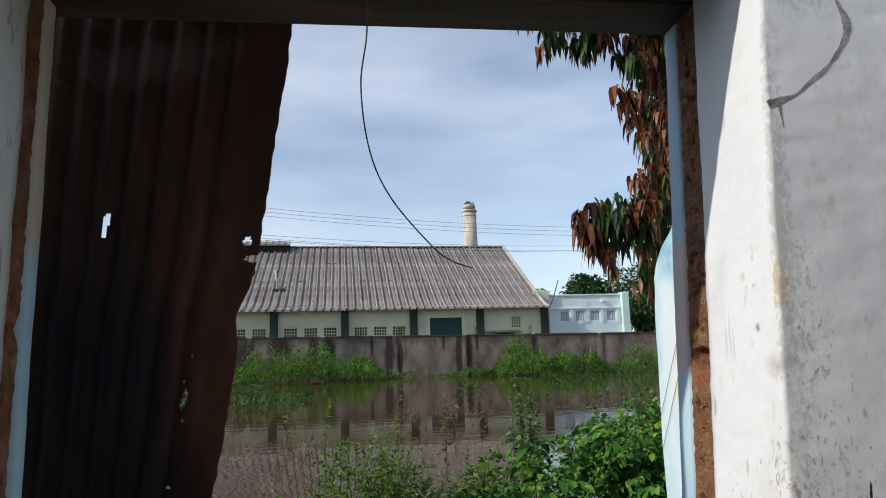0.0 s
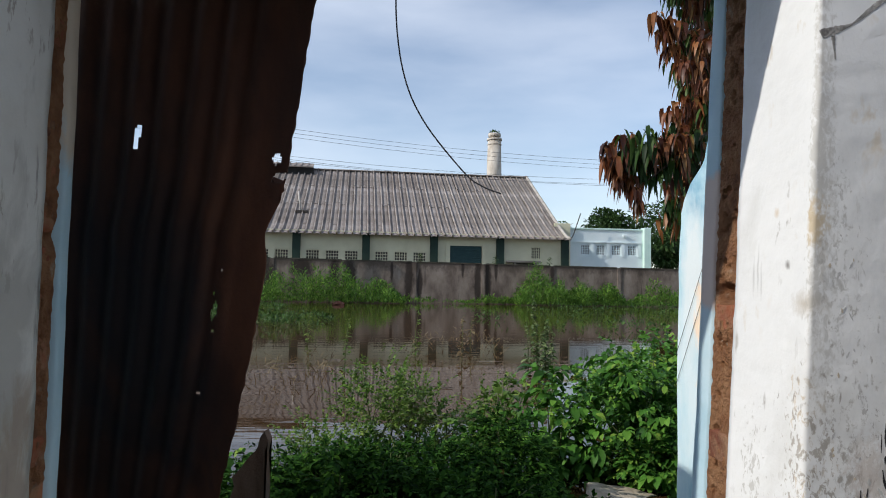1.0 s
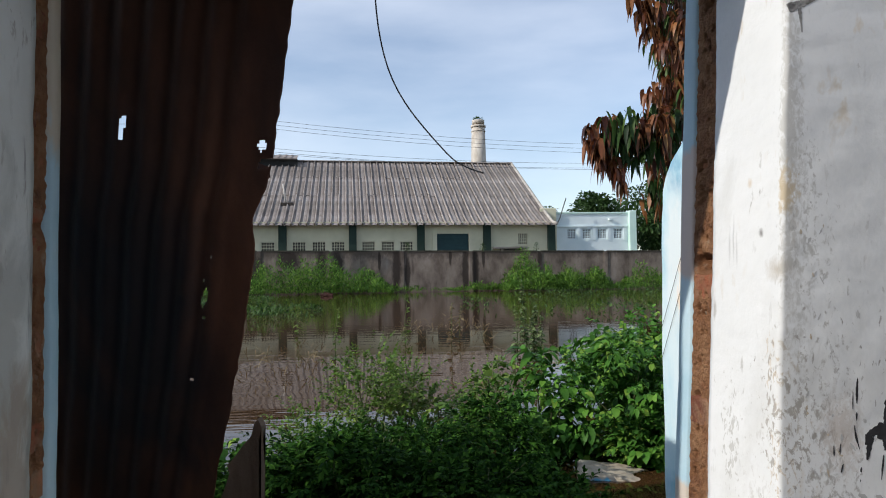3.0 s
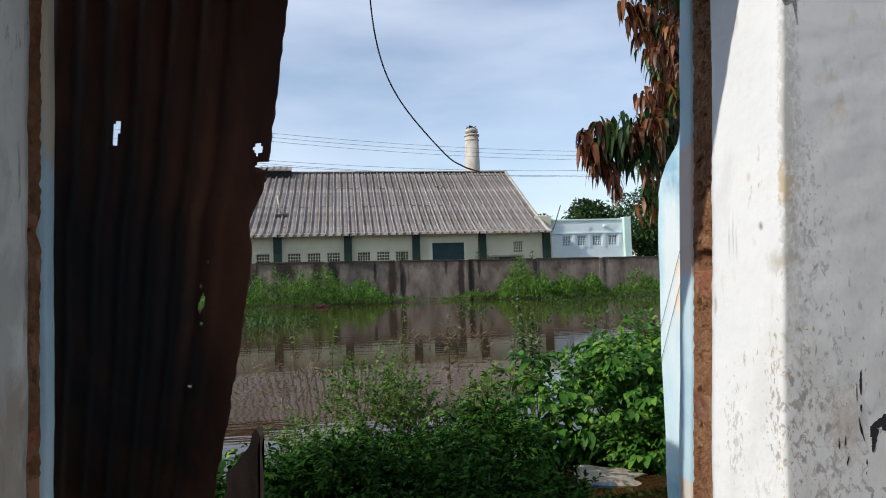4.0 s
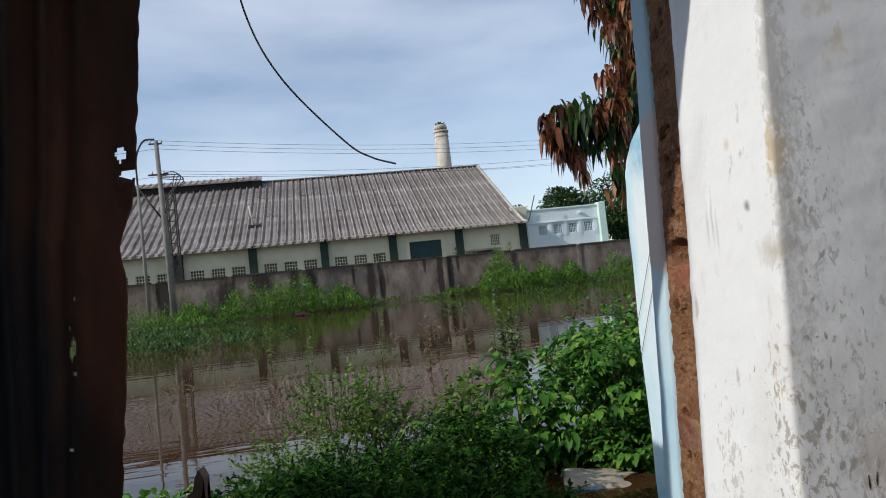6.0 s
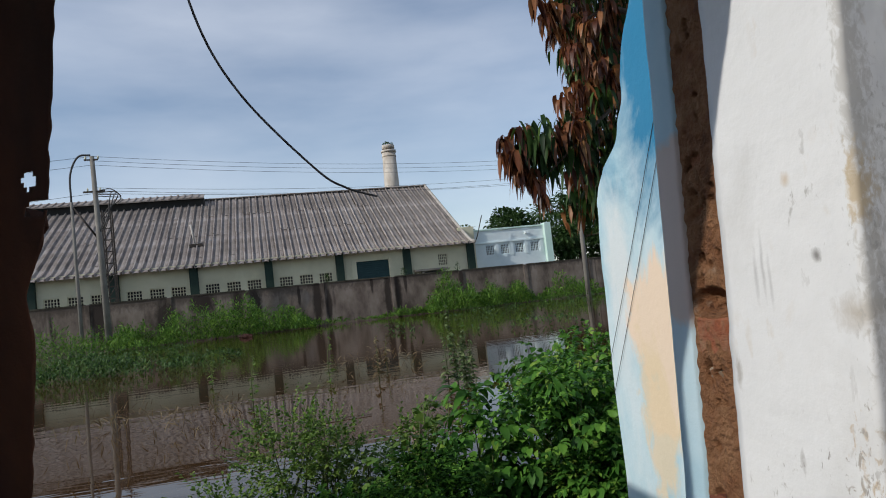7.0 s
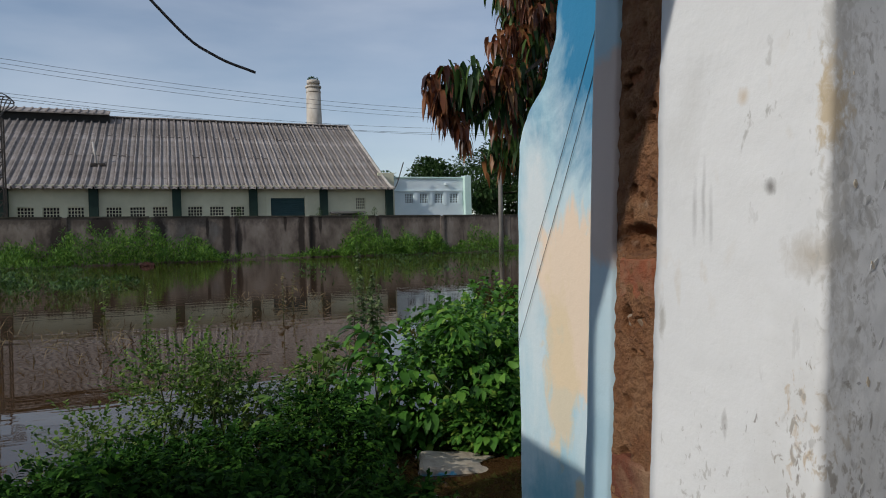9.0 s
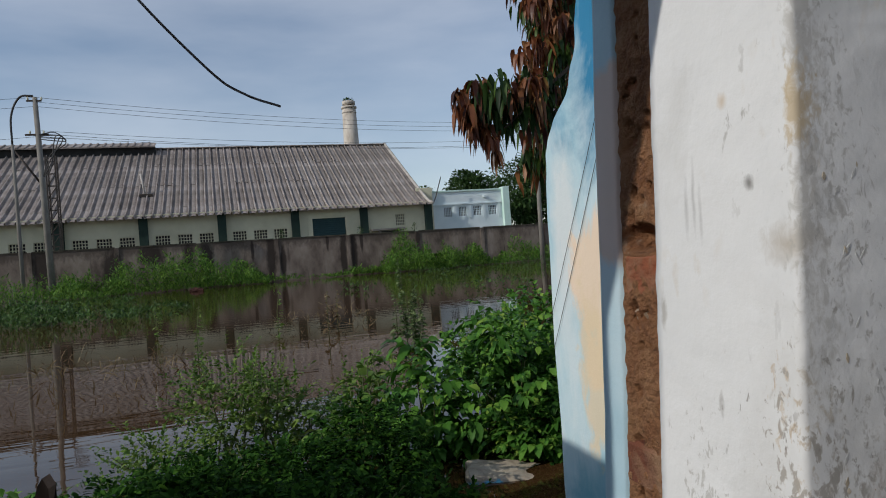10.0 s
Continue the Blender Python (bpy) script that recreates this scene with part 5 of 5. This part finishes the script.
# ---- mango tree hanging in from beyond the blue wall ----
def mango():
    t = thing("mango_tree", "mango tree with drooping bronze young leaves", "tree")
    limbs = [[(5.2, 5.2, -0.2), (5.0, 5.1, 1.6), (4.6, 4.9, 3.2), (4.2, 4.6, 4.6)],
             [(4.6, 4.9, 3.2), (3.4, 4.4, 3.2), (2.5, 4.1, 2.75), (1.75, 4.0, 2.18)],
             [(4.4, 4.7, 3.9), (3.2, 4.3, 4.3), (2.2, 4.1, 4.3), (1.4, 4.0, 4.3)],
             [(3.4, 4.4, 3.2), (2.6, 4.2, 3.5), (2.1, 4.1, 3.3)],
             [(4.7, 4.9, 2.9), (3.4, 4.6, 2.6), (2.6, 4.4, 2.1)]]
    for i, p in enumerate(limbs):
        r = (0.22, 0.19, 0.15, 0.10) if i == 0 else (0.045, 0.03, 0.018, 0.006)
        c = smooth_curve(p, 6)
        made = tube("trunk" if i == 0 else "limb", c, [r[0] + (r[-1] - r[0]) * k / (len(c) - 1) for k in range(len(c))], M_BARK, t if i == 0 else trunk, 9)
        trunk = made if i == 0 else trunk

    def tuft(c, k, size, spread, material_list):
        """A whorl of long leaves that spring from a shoot and hang like a closed umbrella."""
        a = rng.uniform(0, 2 * math.pi, k)
        d = np.stack([np.cos(a), np.sin(a), rng.uniform(-0.5, 0.7, k)], 1)
        pos = np.asarray(c) + [0, 0, 0.04] + rng.normal(0, spread, (k, 3)) * [1, 1, 0.7]
        material_list.append(leaf_data(pos, d, rng.uniform(0.6, 1.1, k) * size * 1.0, rng.uniform(0.19, 0.27, k) * size * 0.8, 0.85, 0.35, True, 0.40))

    red, green = [], []
    # the long hanging spray
    for c in ((1.43, 4.0, 2.40), (1.52, 4.0, 2.47), (1.63, 4.0, 2.49), (1.48, 3.97, 2.30), (1.58, 4.0, 2.36), (1.50, 4.0, 2.18), (1.60, 4.0, 2.14), (1.88, 4.05, 2.45), (1.97, 4.05, 2.50), (1.80, 4.0, 2.38), (2.02, 4.0, 2.36)):
        tuft(c, 22, 0.235, 0.020, red)
    for c in ((1.665, 4.0, 1.985), (1.69, 4.0, 1.97)):
        tuft(c, 9, 0.20, 0.012, red)
    for c in ((1.60, 4.0, 2.32), (1.72, 4.05, 2.34), (1.84, 4.1, 2.24), (1.95, 4.1, 2.35), (1.66, 3.95, 2.44)):
        tuft(c, 30, 0.23, 0.07, green)
    # upper curtain along the edge of the blue wall: nothing hangs left of a slanting line
    edge = lambda y, z: 0.06 + (0.440 if z > 2.75 else 0.402) * (y + 0.45)
    for i in range(70):
        y, z = random.uniform(3.8, 4.5), 2.45 + 1.75 * i / 69
        tuft((edge(y, z) + abs(random.gauss(0, 0.22)) + 0.07 * math.sin(z * 5), y, z), 22, 0.21, 0.035, red if random.random() < 0.72 else green)
    for c in ((1.80, 4.0, 3.46), (1.86, 4.0, 3.34), (1.95, 4.05, 3.24), (1.90, 4.0, 3.42), (2.02, 4.0, 3.10), (1.98, 4.0, 3.38), (1.46, 4.0, 2.30), (1.50, 4.02, 2.26), (1.66, 4.0, 2.08)):
        tuft(c, 20, 0.22, 0.03, red)
    # the ragged lower edge of the canopy
    for i in range(34):
        x = random.uniform(1.15, 2.3)
        low = 4.05 - 0.20 * min(1.0, (x - 1.05) / 0.2) + (0.08 if 1.66 < x < 1.9 else 0.0)
        tuft((x, 4.0 + random.uniform(-0.1, 0.35), low + abs(random.gauss(0, 0.16))), 20, 0.21, 0.035, red if random.random() < 0.5 else green)
    # canopy overhead
    for i in range(60):
        x = random.uniform(0.85, 3.6)
        tuft((x, 4.0 + random.uniform(-0.4, 0.6), 4.0 + random.uniform(0, 0.6) + 0.16 * max(0, 2.0 - x)), 15, 0.24, 0.06, red if random.random() < 0.4 else green)
    # dense shaded foliage behind
    for i in range(640):
        y, z = random.uniform(4.2, 5.6), random.uniform(1.95, 4.6)
        tuft((edge(y, z) + 0.05 + random.uniform(0, 1.6), y, z), 14, 0.23, 0.09, red if random.random() < 0.22 else green)
    link("bronze_leaves", *merge(red), M_MANGO_RED, t, "drooping bronze young leaves", smooth=True)
    link("green_leaves", *merge(green), M_MANGO_GREEN, t, "dark green leaves", smooth=True)
mango()

def far_tree(x, y, h, r, k=4200, size=0.62):
    t = thing("tree", "broad dark green tree behind the buildings", "tree", "trees behind the wall")
    tube("trunk", smooth_curve([(x, y, -0.3), (x + 0.2, y, h * 0.35), (x - 0.1, y, h * 0.7)], 4), [0.35 - 0.03 * i for i in range(9)], M_BARK, t, 8)
    chunks = []
    for i in range(26):
        a, q = random.uniform(0, 2 * math.pi), random.uniform(0.1, 0.95)
        c = (x + math.cos(a) * r * q, y + math.sin(a) * r * q, h * random.uniform(0.34, 0.95) - 0.2 * h * q * q)
        rr = r * random.uniform(0.25, 0.42)
        pos, d = ball(k // 26, c, (rr, rr, rr * 0.7))
        chunks.append(leaf_data(pos, d + rng.normal(0, 0.4, (len(pos), 3)), rng.uniform(0.6, 1.2, len(pos)) * size, rng.uniform(0.3, 0.5, len(pos)) * size, 0.3))
        if i % 4 == 0:
            tube("limb", [(x, y, h * 0.35), (x + math.cos(a) * r * q * 0.5, y + math.sin(a) * r * q * 0.5, h * 0.5), c], [0.18, 0.11, 0.05], M_BARK, t, 6)
    link("crown", *merge(chunks), M_TREE, t)

for x, y, h, r in ((31, 88, 13.5, 4.5), (25.5, 96, 12.0, 3.0), (37, 84, 13.0, 5.5), (32.5, 72, 12.6, 4.4), (28.5, 84, 12.3, 3.4), (38, 73, 13.0, 5.0), (44, 76, 12.5, 6), (28, 110, 12.5, 5), (52, 82, 14, 8)):
    far_tree(x, y, h, r)

# ---- broken concrete lump with blue paint ----
def lump():
    bm = bmesh.new()
    box(bm, -0.21, 0.27, -0.15, 0.15, -0.24, 0.07, 0.015)
    bmesh.ops.subdivide_edges(bm, edges=bm.edges[:], cuts=7, use_grid_fill=True)
    for vv in bm.verts:
        vv.co += noise.noise_vector(vv.co * 7) * 0.018 + noise.noise_vector(vv.co * 23) * 0.008
    ob = part("concrete_lump", bm, M_LUMP)
    ob.matrix_world = pose(1.215, 3.14, -0.045, 4, 8, -16)
    tagged(ob, "broken concrete block with flaking blue paint", "rubble")
M_LUMP = mat("flaking_blue_concrete", [(0.3, (0.50, 0.44, 0.34)), (0.55, (0.40, 0.34, 0.26)), (0.75, (0.22, 0.18, 0.14))], 0.9, 12, bump=0.7, fine=30,
             patches=(((0, -0.20, -0.10), (0.50, 0.11, 0.20), (0.06, 0.33, 0.50), 0.2, 1.6, 0.9),))
lump()

# ---- bits in the water ----
tagged(tube("stump", [(0.755, 5.2, -0.5), (0.757, 5.2, 0.0), (0.75, 5.2, 0.30)], [0.045, 0.042, 0.040], M_STUB, sides=9), "short weathered stump standing in the water", "stump")
tagged(tube("floating_stick", smooth_curve([(-0.05, 7.6, 0.01), (0.25, 7.7, 0.02), (0.6, 7.65, 0.012)], 5), 0.006, M_BARK, sides=6), "thin dark stick floating on the water", "stick")
M_REDHEAP = mat("dark_red_rubble", [(0.3, (0.030, 0.011, 0.008)), (0.7, (0.070, 0.024, 0.016))], 0.9, 4, bump=0.6, fine=12)
def red_heap():
    bm = bmesh.new()
    bmesh.ops.create_icosphere(bm, subdivisions=3, radius=1)
    for vv in bm.verts:
        vv.co = Vector((vv.co.x * 0.40, vv.co.y * 0.25, vv.co.z * 0.13)) + noise.noise_vector(vv.co * 2.2) * 0.16
    ob = part("rubble_heap", bm, M_REDHEAP)
    ob.matrix_world = pose(-3.4, 43.5, 0.06)
    tagged(ob, "small heap of reddish rubble in the water", "rubble")
red_heap()
